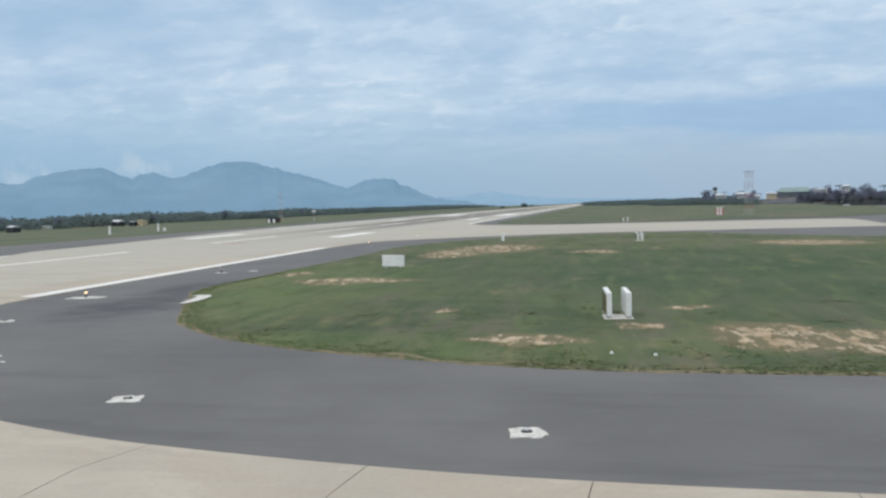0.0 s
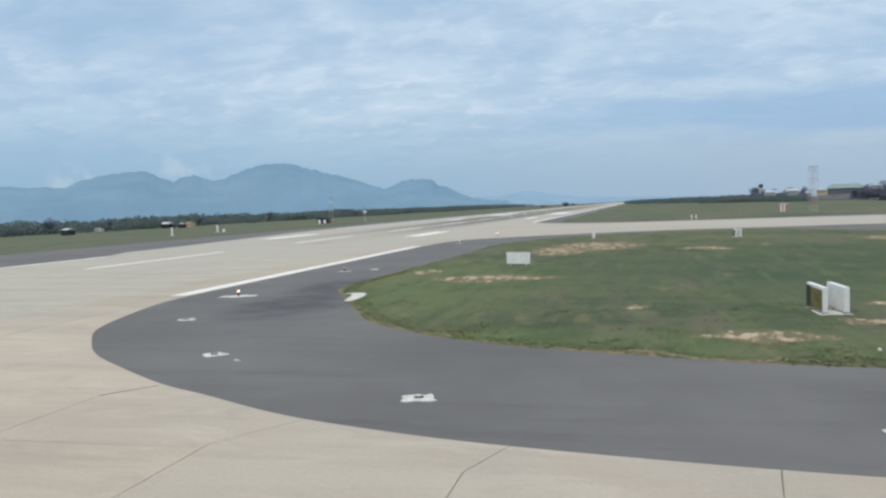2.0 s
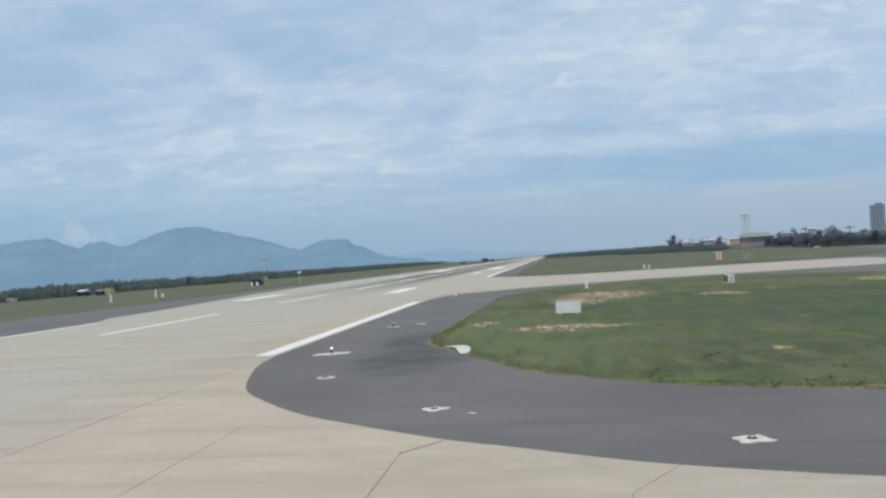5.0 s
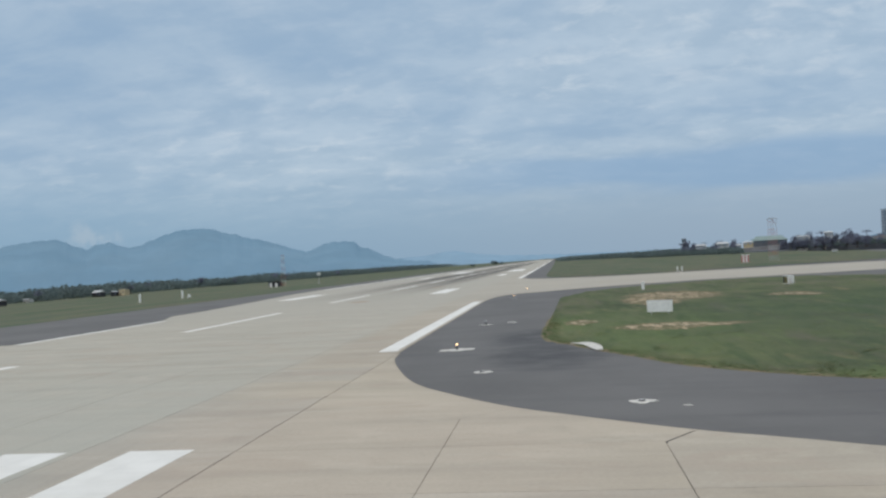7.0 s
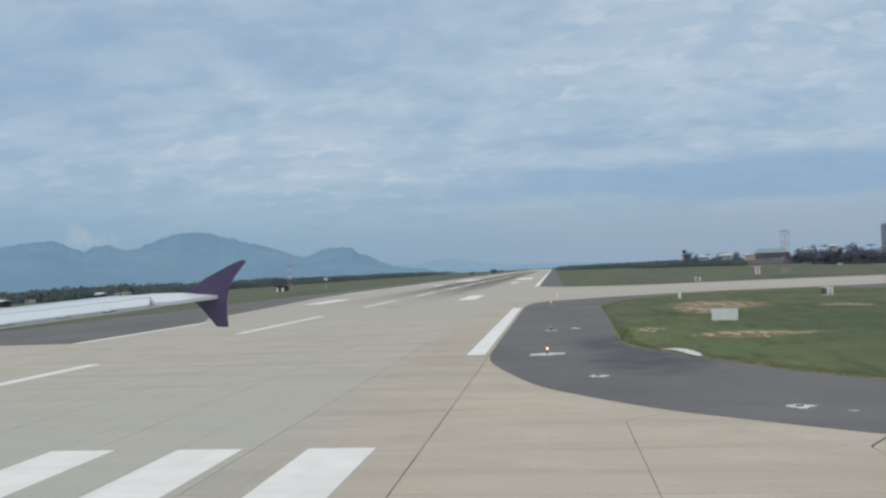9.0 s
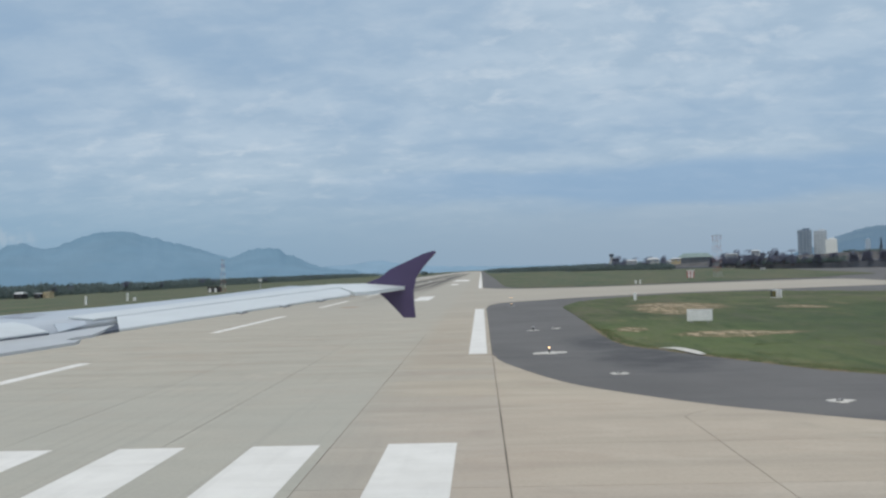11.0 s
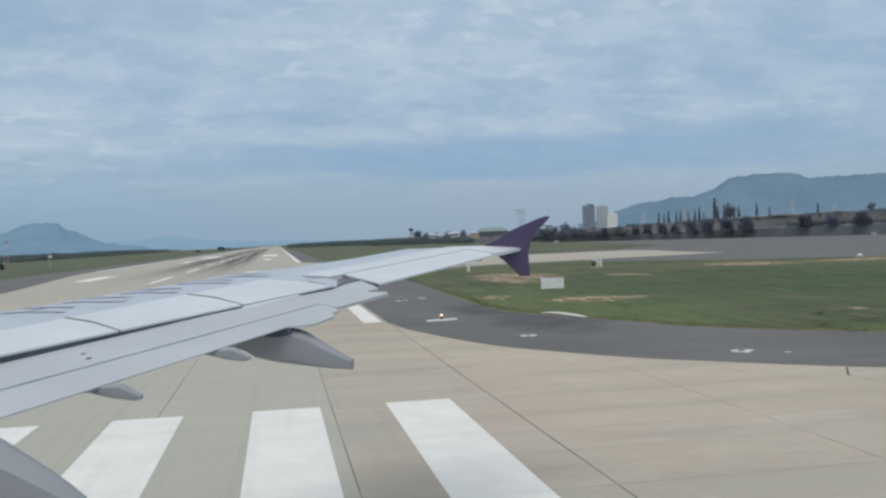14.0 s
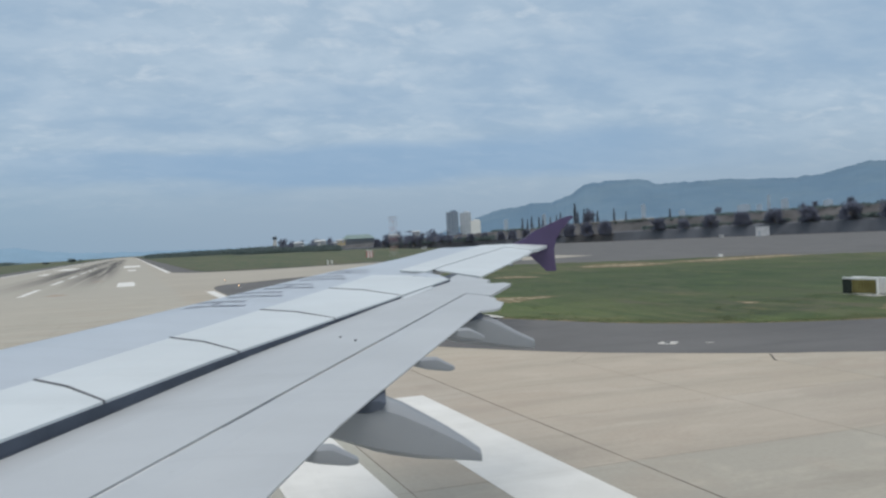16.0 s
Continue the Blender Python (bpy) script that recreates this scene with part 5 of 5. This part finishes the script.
    part("wing_box", loft([2.0 + 0.5 * i for i in range(30)] + [16.95], body_profile, bmesh.new()), grey, root, "pale blue-grey wing skin", True)

    def plate(corners, name, material, thick=0.03, label="", parent=root, lift_by=0.012):
        """A panel with real thickness over four or more spots (aft, out, height)."""
        bm = bmesh.new()
        hi = [bm.verts.new(p(a, y, dz + lift_by)) for a, y, dz in corners]
        lo = [bm.verts.new(p(a, y, dz + lift_by - thick)) for a, y, dz in corners]
        n = len(corners)
        bm.faces.new(hi)
        bm.faces.new(lo[::-1])
        for i in range(n):
            j = (i + 1) % n
            bm.faces.new((lo[i], lo[j], hi[j], hi[i]))
        bmesh.ops.recalc_face_normals(bm, faces=bm.faces[:])
        return part(name, bm, material, parent, label)

    # spoilers by their fore and aft corners, a dark seal between each two, and dark faces painted as shade in the slot
    # behind them
    fore = [2.9, 4.3, 5.65, 7.0, 8.41, 9.80, 11.30, 12.53]
    aft = [2.4, 3.75, 5.1, 6.45, 7.86, 9.27, 10.65, 12.01]
    for i in range(7):
        f0, f1, a0, a1 = fore[i] + 0.010, fore[i + 1] - 0.010, aft[i] + 0.010, aft[i + 1] - 0.010
        n = 6
        rows = [(f0 + (f1 - f0) * k / n, a0 + (a1 - a0) * k / n) for k in range(n + 1)]
        bm = bmesh.new()
        tops, lows = [], []
        for f, g in rows:
            line = [(spoiler_front(f), f, 0.075), (0.5 * (spoiler_front(f) + gap(g)), 0.5 * (f + g), 0.072), (gap(g), g, 0.035)]
            tops.append([bm.verts.new(p(u, v, w + 0.012)) for u, v, w in line])
            lows.append([bm.verts.new(p(u, v, w - 0.010)) for u, v, w in line])
        for t0, t1, l0, l1 in zip(tops, tops[1:], lows, lows[1:]):
            for k in range(2):
                bm.faces.new((t0[k], t1[k], t1[k + 1], t0[k + 1]))
                bm.faces.new((l0[k], l0[k + 1], l1[k + 1], l1[k]))
            bm.faces.new((t0[2], t1[2], l1[2], l0[2]))
            bm.faces.new((t0[0], l0[0], l1[0], t1[0]))
        for t0, l0 in ((tops[0], lows[0]), (tops[-1], lows[-1])):
            for k in range(2):
                bm.faces.new((t0[k], t0[k + 1], l0[k + 1], l0[k]))
        bmesh.ops.recalc_face_normals(bm, faces=bm.faces[:])
        part("spoiler", bm, white, root, "white spoiler panel")
        f, g = fore[i + 1], aft[i + 1]
        if i < 6:
            plate([(spoiler_front(f) - 0.01, f - 0.016, 0.080), (spoiler_front(f) - 0.01, f + 0.016, 0.080), (0.5 * (spoiler_front(f) + gap(g)), 0.5 * (f + g) + 0.016, 0.077), (gap(g), g + 0.014, 0.037), (gap(g), g - 0.014, 0.037),
                   (0.5 * (spoiler_front(f) + gap(g)), 0.5 * (f + g) - 0.016, 0.077)], "panel_seal", seal, 0.02)
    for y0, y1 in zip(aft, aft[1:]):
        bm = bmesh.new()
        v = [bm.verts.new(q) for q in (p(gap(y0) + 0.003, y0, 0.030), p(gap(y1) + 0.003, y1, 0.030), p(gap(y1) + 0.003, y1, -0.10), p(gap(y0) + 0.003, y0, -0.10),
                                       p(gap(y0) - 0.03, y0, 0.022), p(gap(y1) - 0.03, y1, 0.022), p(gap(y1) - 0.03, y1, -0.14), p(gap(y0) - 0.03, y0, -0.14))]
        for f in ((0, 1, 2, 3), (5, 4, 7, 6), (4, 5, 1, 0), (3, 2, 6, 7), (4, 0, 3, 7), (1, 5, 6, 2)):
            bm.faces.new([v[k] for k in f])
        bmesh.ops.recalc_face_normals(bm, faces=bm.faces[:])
        part("slot_shade", bm, shade, root, "dark face painted as shade in the slot")
    # the spoilers' front edge shows as a thin dark line on the skin
    for y0, y1 in zip(fore, fore[1:]):
        plate([(spoiler_front(y0) - 0.028, y0, 0.060), (spoiler_front(y1) - 0.028, y1, 0.060), (spoiler_front(y1) - 0.004, y1, 0.060), (spoiler_front(y0) - 0.004, y0, 0.060)], "panel_seal", ink, 0.02)
    # the flap and its tab behind it, each with a rounded nose
    for name, front, back, y0, y1, nose, mat in (("flap", lambda y: gap(y) + 0.006, lambda y: middle(y) - 0.006, 2.0, 10.9, True, flapgrey),
                                                 ("flap_tab", lambda y: middle(y) + 0.006, trail, 2.0, 9.6, False, flapgrey)):
        def section(y, front=front, back=back, nose=nose):
            a, b = front(y), back(y)
            c, z = b - a, flap_lie(y) if nose else -0.004
            return [p(a, y, z - 0.03), p(a + 0.012, y, z), p(a + 0.35 * c, y, 0.6 * z + 0.012), p(b, y, 0.0 if nose else -0.01), p(b, y, -0.012 if nose else -0.020), p(a + 0.3 * c, y, -0.10)]
        part(name, loft([y0 + (y1 - y0) * i / 12 for i in range(13)], section, bmesh.new()), mat, root, "pale grey flap panel")
    plate([(gap(10.9) + 0.006, 10.9, flap_lie(10.9)), (gap(12.0) + 0.006, 12.0, 0.01), (7.34, 12.55, 0.0), (7.46, 12.86, 0.0), (7.65, 12.44, 0.0), (7.80, 12.06, 0.0), (7.72, 11.83, 0.0), (7.77, 11.70, 0.0), (7.93, 11.72, 0.0),
           (7.99, 11.58, 0.0), (7.86, 11.23, 0.0), (7.62, 10.62, 0.0), (middle(10.9) - 0.006, 10.9, 0.0)], "flap_end", flapgrey, 0.03, "pointed outer end of the flap", root, 0.0)
    plate([(middle(9.6) + 0.006, 9.6, -0.004), (middle(11.03) + 0.010, 11.03, -0.004), (7.66, 10.45, -0.01), (7.62, 10.31, -0.01), (7.69, 10.12, -0.01), (7.60, 9.73, -0.01), (7.52, 9.64, -0.01), (trail(9.6), 9.6, -0.01)],
          "flap_end", flapgrey, 0.02, "stepped outer end of the flap tab", root, 0.0)
    # dark strip painted as shade in the gap ahead of the flap tab
    plate([(middle(2.0) - 0.02, 2.0, -0.03), (middle(11.0) - 0.02, 11.0, -0.03), (middle(11.0) + 0.02, 11.0, -0.03), (middle(2.0) + 0.02, 2.0, -0.03)], "cove_shade", shade, 0.02, "dark strip painted as shade ahead of the flap tab", root, 0.0)
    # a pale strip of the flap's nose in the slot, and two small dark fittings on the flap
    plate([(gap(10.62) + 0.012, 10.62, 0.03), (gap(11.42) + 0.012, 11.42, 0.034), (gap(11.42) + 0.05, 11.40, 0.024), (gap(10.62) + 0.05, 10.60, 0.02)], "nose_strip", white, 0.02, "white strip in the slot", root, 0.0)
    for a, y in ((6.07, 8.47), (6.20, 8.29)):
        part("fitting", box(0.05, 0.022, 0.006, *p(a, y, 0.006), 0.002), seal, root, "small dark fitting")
    # dark plate painted as shade in the notch between the flap's end and the aileron, under a grey lid
    plate([(7.22, 12.40, -0.02), (7.26, 12.80, -0.02), (7.44, 13.06, -0.01), (7.72, 12.60, -0.03), (7.60, 12.30, -0.04)], "cove_shade", shade, 0.03, "dark plate painted as shade in the notch beside the flap")
    plate([(6.85, 12.58, 0.040), (7.00, 12.90, 0.034), (7.20, 12.70, 0.012), (7.30, 12.14, 0.010)], "notch_lid", grey, 0.012)

    # aileron, the panel ahead of it and the fixed tip
    plate([(hinge(13.25) + 0.010, 13.25, 0.045), (hinge(14.8) + 0.010, 14.8, 0.047), (hinge(16.42) + 0.010, 16.42, 0.045), (8.98, 16.06, 0.010), (outer_trail(15.95), 15.95, -0.012), (outer_trail(14.6), 14.6, -0.012),
           (outer_trail(13.4), 13.4, -0.012), (7.74, 12.57, -0.012)], "aileron", white, 0.02, "white aileron panel", root, 0.0)
    plate([(upper(13.0), 13.0, 0.082), (upper(14.6), 14.6, 0.072), (upper(16.3), 16.3, 0.066), (hinge(16.42) - 0.012, 16.42, 0.050), (hinge(14.8) - 0.012, 14.8, 0.052), (hinge(13.0) - 0.012, 13.0, 0.050)],
          "hinge_panel", white, 0.02, "white panel ahead of the aileron", root, 0.0)
    plate([(upper(16.32), 16.32, 0.066), (8.25, 16.98, 0.058), (8.85, 17.0, 0.055), (9.47, 16.99, 0.0), (9.16, 16.30, -0.008), (9.03, 16.10, 0.008), (hinge(16.44) + 0.012, 16.45, 0.048)], "tip_cap", white, 0.05, "white fixed wing tip", root, 0.0)
    for y in (14.05, 14.72, 15.32):
        plate([(outer_trail(y) - 0.16, y - 0.02, -0.006), (outer_trail(y) - 0.06, y + 0.26, -0.006), (outer_trail(y) + 0.035, y + 0.22, -0.014), (outer_trail(y) + 0.075, y + 0.02, -0.02)], "trailing_tab", white, 0.015, "", root, 0.0)
        # thin dark strip just behind and below the tab
        plate([(outer_trail(y) + 0.02, y - 0.02, -0.024), (outer_trail(y) + 0.035, y + 0.20, -0.024), (outer_trail(y) + 0.07, y + 0.20, -0.034), (outer_trail(y) + 0.095, y, -0.034)], "trailing_strip", shade, 0.008, "", root, 0.0)
    for k in range(6):
        y0, y1 = 13.25 + 0.52 * k, 13.25 + 0.52 * (k + 1)
        plate([(hinge(y0) - 0.012, y0, 0.036), (hinge(y1) - 0.012, y1, 0.036), (hinge(y1) + 0.010, y1, 0.036), (hinge(y0) + 0.010, y0, 0.036)], "panel_seal", seal, 0.015, "", root, 0.0)

    # registration: unreadable bars, laid on the skin
    def skin(a, y):
        """Height of the upper skin over the wing's plane."""
        base = lift + rise * (y - 2.0)
        return along([(-q[1], q[2] - base) for q in body_profile(y)[:8]], a)

    def letter_bar(a0, a1, y0, y1, wide):
        """A stroke between two spots of the skin."""
        bm = bmesh.new()
        rows = []
        for k in range(6):
            a, y = a0 + (a1 - a0) * k / 5, y0 + (y1 - y0) * k / 5
            rows.append([bm.verts.new(p(a, q, skin(a, q) + 0.003)) for q in (y - wide / 2, y + wide / 2)])
        for u, v in zip(rows, rows[1:]):
            bm.faces.new((u[0], u[1], v[1], v[0]))
        bmesh.ops.solidify(bm, geom=bm.faces[:], thickness=-0.002)
        part("lettering", bm, ink, root, "faded violet bars of lettering")

    for i, y in enumerate((9.95, 10.62, 11.28, 12.05, 12.7)):
        a, h = crest(y) + 0.08, 0.56
        letter_bar(a, a + h, y, y + 0.20, 0.09)
        letter_bar(a + 0.05, a + h * 0.95, y + 0.32, y + 0.42, 0.08)
        if i % 2 == 0:
            letter_bar(a + h * 0.42, a + h * 0.56, y + 0.16, y + 0.36, 0.12)

    for y0, y1 in ((2.6, 5.4), (5.5, 8.2), (8.3, 11.0), (11.1, 13.8), (13.9, 16.5)):
        bm = bmesh.new()
        rows = []
        for k in range(9):
            y = y0 + (y1 - y0) * k / 8
            a = crest(y) - 0.12
            rows.append([bm.verts.new(p(a + e, y, skin(a + e, y) + 0.003)) for e in (0.0, 0.022)])
        for u, v in zip(rows, rows[1:]):
            bm.faces.new((u[0], u[1], v[1], v[0]))
        bmesh.ops.solidify(bm, geom=bm.faces[:], thickness=-0.003)
        part("slat_edge", bm, seal, root)

    def fairing(y, top, bottom, width, name="flap_fairing", label="grey canoe-shaped flap track fairing"):
        """A canoe under the flap by the lines of its back and keel: a sloping back, flat flanks under a crisp shoulder, a blunt tail."""
        a0, a1 = top[0][0], top[-1][0]

        def ring(k):
            a = a0 + (a1 - a0) * k
            hi, lo = along(top, a), along(bottom, a)
            wide = width * 0.5 * (0.5 + 0.5 * min(1.0, k * 3)) * (1 - 0.62 * max(0.0, (k - 0.40) / 0.60) ** 1.5)
            out = []
            for u, v in ((0.0, 1.0), (0.60, 0.97), (0.97, 0.86), (1.0, 0.52), (0.92, 0.14), (0.45, 0.0), (-0.45, 0.0), (-0.92, 0.14), (-1.0, 0.52), (-0.97, 0.86), (-0.60, 0.97)):
                out.append(p(a, y + wide * u, lo + (hi - lo) * v))
            return out
        ob = part(name, loft([i / 20 for i in range(21)], ring, bmesh.new()), belly, root, label, True)
        ob.data.set_sharp_from_angle(angle=radians(26))

    fairing(9.72, [(6.2, -0.06), (7.0, -0.035), (7.36, -0.035), (7.50, -0.085), (7.73, -0.232), (7.92, -0.335)], [(6.2, -0.14), (6.80, -0.19), (6.96, -0.22), (7.07, -0.295), (7.25, -0.335), (7.51, -0.376), (7.76, -0.410), (7.92, -0.424)], 0.34)
    fairing(6.52, [(5.1, -0.06), (6.1, -0.035), (6.38, -0.035), (6.50, -0.075), (6.70, -0.195), (6.86, -0.298), (6.94, -0.36), (7.01, -0.415)], [(5.1, -0.14), (5.7, -0.17), (5.90, -0.20), (6.06, -0.25), (6.22, -0.31), (6.38, -0.375), (6.60, -0.425), (7.01, -0.475)], 0.40)
    # a dark block painted as the flap's shade on the root of each fairing, tucked under the flap
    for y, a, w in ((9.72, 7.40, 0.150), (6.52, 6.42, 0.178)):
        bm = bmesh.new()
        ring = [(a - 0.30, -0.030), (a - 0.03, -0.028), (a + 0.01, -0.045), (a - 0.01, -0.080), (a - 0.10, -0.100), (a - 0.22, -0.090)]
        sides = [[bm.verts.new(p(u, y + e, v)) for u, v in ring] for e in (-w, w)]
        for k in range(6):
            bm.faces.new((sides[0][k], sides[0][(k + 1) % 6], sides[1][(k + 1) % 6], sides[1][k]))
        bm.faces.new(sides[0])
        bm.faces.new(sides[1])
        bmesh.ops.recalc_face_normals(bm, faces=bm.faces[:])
        part("fairing_root_shade", bm, shade, root, "dark block painted as shade at the fairing's root")
    for y, a in ((8.68, 7.12), (7.50, 6.755), (5.45, 6.09)):
        fairing(y, [(a - 0.30, -0.03), (a - 0.02, -0.012), (a + 0.06, -0.012), (a + 0.19, -0.088)], [(a - 0.30, -0.045), (a - 0.13, -0.060), (a - 0.01, -0.098), (a + 0.15, -0.122), (a + 0.19, -0.112)], 0.13, "flap_hook",
                "small grey flap hinge fairing")
    # the tip fence, an upright swept plate
    side = [(8.70, 0.03), (8.85, 0.06), (9.07, 0.14), (9.24, 0.263), (9.54, 0.385), (9.78, 0.482), (9.94, 0.522), (9.98, 0.496), (9.88, 0.395), (9.76, 0.270), (9.65, 0.115), (9.60, -0.088),
            (9.605, -0.284), (9.625, -0.479), (9.44, -0.475), (9.33, -0.355), (9.18, -0.205), (9.06, -0.104), (8.86, -0.045), (8.70, -0.03)]
    bm = bmesh.new()
    inner = [bm.verts.new(p(a, 16.99, z)) for a, z in side]
    outer = [bm.verts.new(p(a, 17.03, z)) for a, z in side]
    n = len(side)
    for i in range(n):
        bm.faces.new((inner[i], inner[(i + 1) % n], outer[(i + 1) % n], outer[i]))
    bm.faces.new(inner)
    bm.faces.new(outer)
    bmesh.ops.recalc_face_normals(bm, faces=bm.faces[:])
    bmesh.ops.triangulate(bm, faces=[f for f in bm.faces if len(f.verts) > 4])
    part("tip_fence", bm, purple, root, "deep purple tip fence")


aircraft_wing()


# ---- concrete slabs, last: each an object of its own near the walk ----
X_JOINTS = [-41.6, -38.9, -34.4, -29.95, -25.5, -21.0, -16.6, -12.1, -7.65, -3.2, 1.2, 6.5, 11.8, 16.8, 22.11, 27.15, 31.31, 35.5, 39.8, 44.1]
Y_JOINTS = [-14.0, -9.6, -5.2, -0.9, 3.45, 7.85, 12.25, 16.75, 21.1, 25.5, 29.9, 34.3, 38.7, 43.1, 47.5, 52.0, 56.5, 61.0]
pavement = tagged(new("pavement"), "pale weathered concrete slabs with dark sealed joints", "pavement", kind="structure")


# near the curved edge the long joints turn to meet it squarely: where they bend, and how far they lean
BENDS = {6.5: (24.85, 0.93), 11.8: (21.05, 0.67), 16.8: (17.02, 0.545), 22.11: (15.87, 0.32), 27.15: (15.0, 0.12), 31.31: (15.5, 0.08)}


def joint(x, y):
    if x in BENDS and y > BENDS[x][0]:
        return x + min(y - BENDS[x][0], 2.6) * BENDS[x][1]
    return x


def rim(x):
    return along(EDGE, x) if x > 1.2 else 999.0


def cut(plan):
    """Keeps the part of a slab's plan inside the curved edge of the concrete."""
    dense = []
    for (xa, ya), (xb, yb) in zip(plan, plan[1:] + plan[:1]):
        n = max(1, int(math.hypot(xb - xa, yb - ya) / 0.25))
        dense += [(xa + (xb - xa) * k / n, ya + (yb - ya) * k / n) for k in range(n)]
    if all(y < rim(x) for x, y in dense):
        return plan
    inside = [(x, min(y, rim(x))) for x, y in dense]
    out = []
    for q, (x, y) in zip(inside, dense):
        if (not out or math.hypot(q[0] - out[-1][0], q[1] - out[-1][1]) > 0.03):
            out.append(q)
    area = 0.5 * abs(sum(a[0] * b[1] - b[0] * a[1] for a, b in zip(out, out[1:] + out[:1])))
    return out if len(out) > 2 and area > 0.05 else None


def slab(x0, x1, y0, y1):
    g, h = 0.011, (0.010 if x0 > -3.3 else 0.006)
    def turns(x):
        return [y for y in (BENDS[x][0], BENDS[x][0] + 2.6) if y0 + h < y < y1 - h] if x in BENDS else []

    ga, gb = (0.019 if x0 == 1.2 else g), (0.019 if x1 == 1.2 else g)
    left = [(joint(x0, y) + ga, y) for y in [y1 - h] + turns(x0)[::-1] + [y0 + h]]
    right = [(joint(x1, y) - gb, y) for y in [y0 + h] + turns(x1) + [y1 - h]]
    plan = cut(left + right)
    if plan:
        as_object("slab", prism(plan, -0.2, 0.0), MAT_SLAB, pavement)


for x0, x1 in zip(X_JOINTS, X_JOINTS[1:]):
    if x0 < -33:
        continue
    ys = [y for y in Y_JOINTS if x1 not in BENDS or y < BENDS[x1][0] + 0.3]
    if 1.0 < x1 < 55 and x0 > 0:
        ys = [y for y in ys if y < rim(x1 - 0.01) - 0.3] + [rim(x0 + 0.01) + 0.5]
    for y0, y1 in zip(ys, ys[1:]):
        slab(x0, x1, y0, y1)
# fresh dark sealant squeezed up along one bent joint
seal_line = [(11.79, 20.90), (11.82, 21.08), (12.27, 21.75), (12.62, 22.28), (12.66, 22.26), (12.31, 21.72), (11.86, 21.05), (11.82, 20.90)]
tagged(as_object("joint_seal", prism(seal_line, -0.01, 0.003), MAT_SEAL), "fresh dark sealant along a slab joint", "sealant", kind="structure")
bm = prism([(-41.6, -60), (-29.98, -60), (-29.98, 61), (-41.6, 61)], -0.2, 0.0)
prism([(-29.95, -60), (160, -60), (160, -14.02), (-29.95, -14.02)], -0.2, 0.0, bm)
prism([(44.12, -14.0), (160, -14.0), (160, 16.15), (44.12, 16.15)], -0.2, 0.0, bm)
tagged(as_object("far_slabs", bm, MAT_CONCRETE, pavement), kind="stuff")
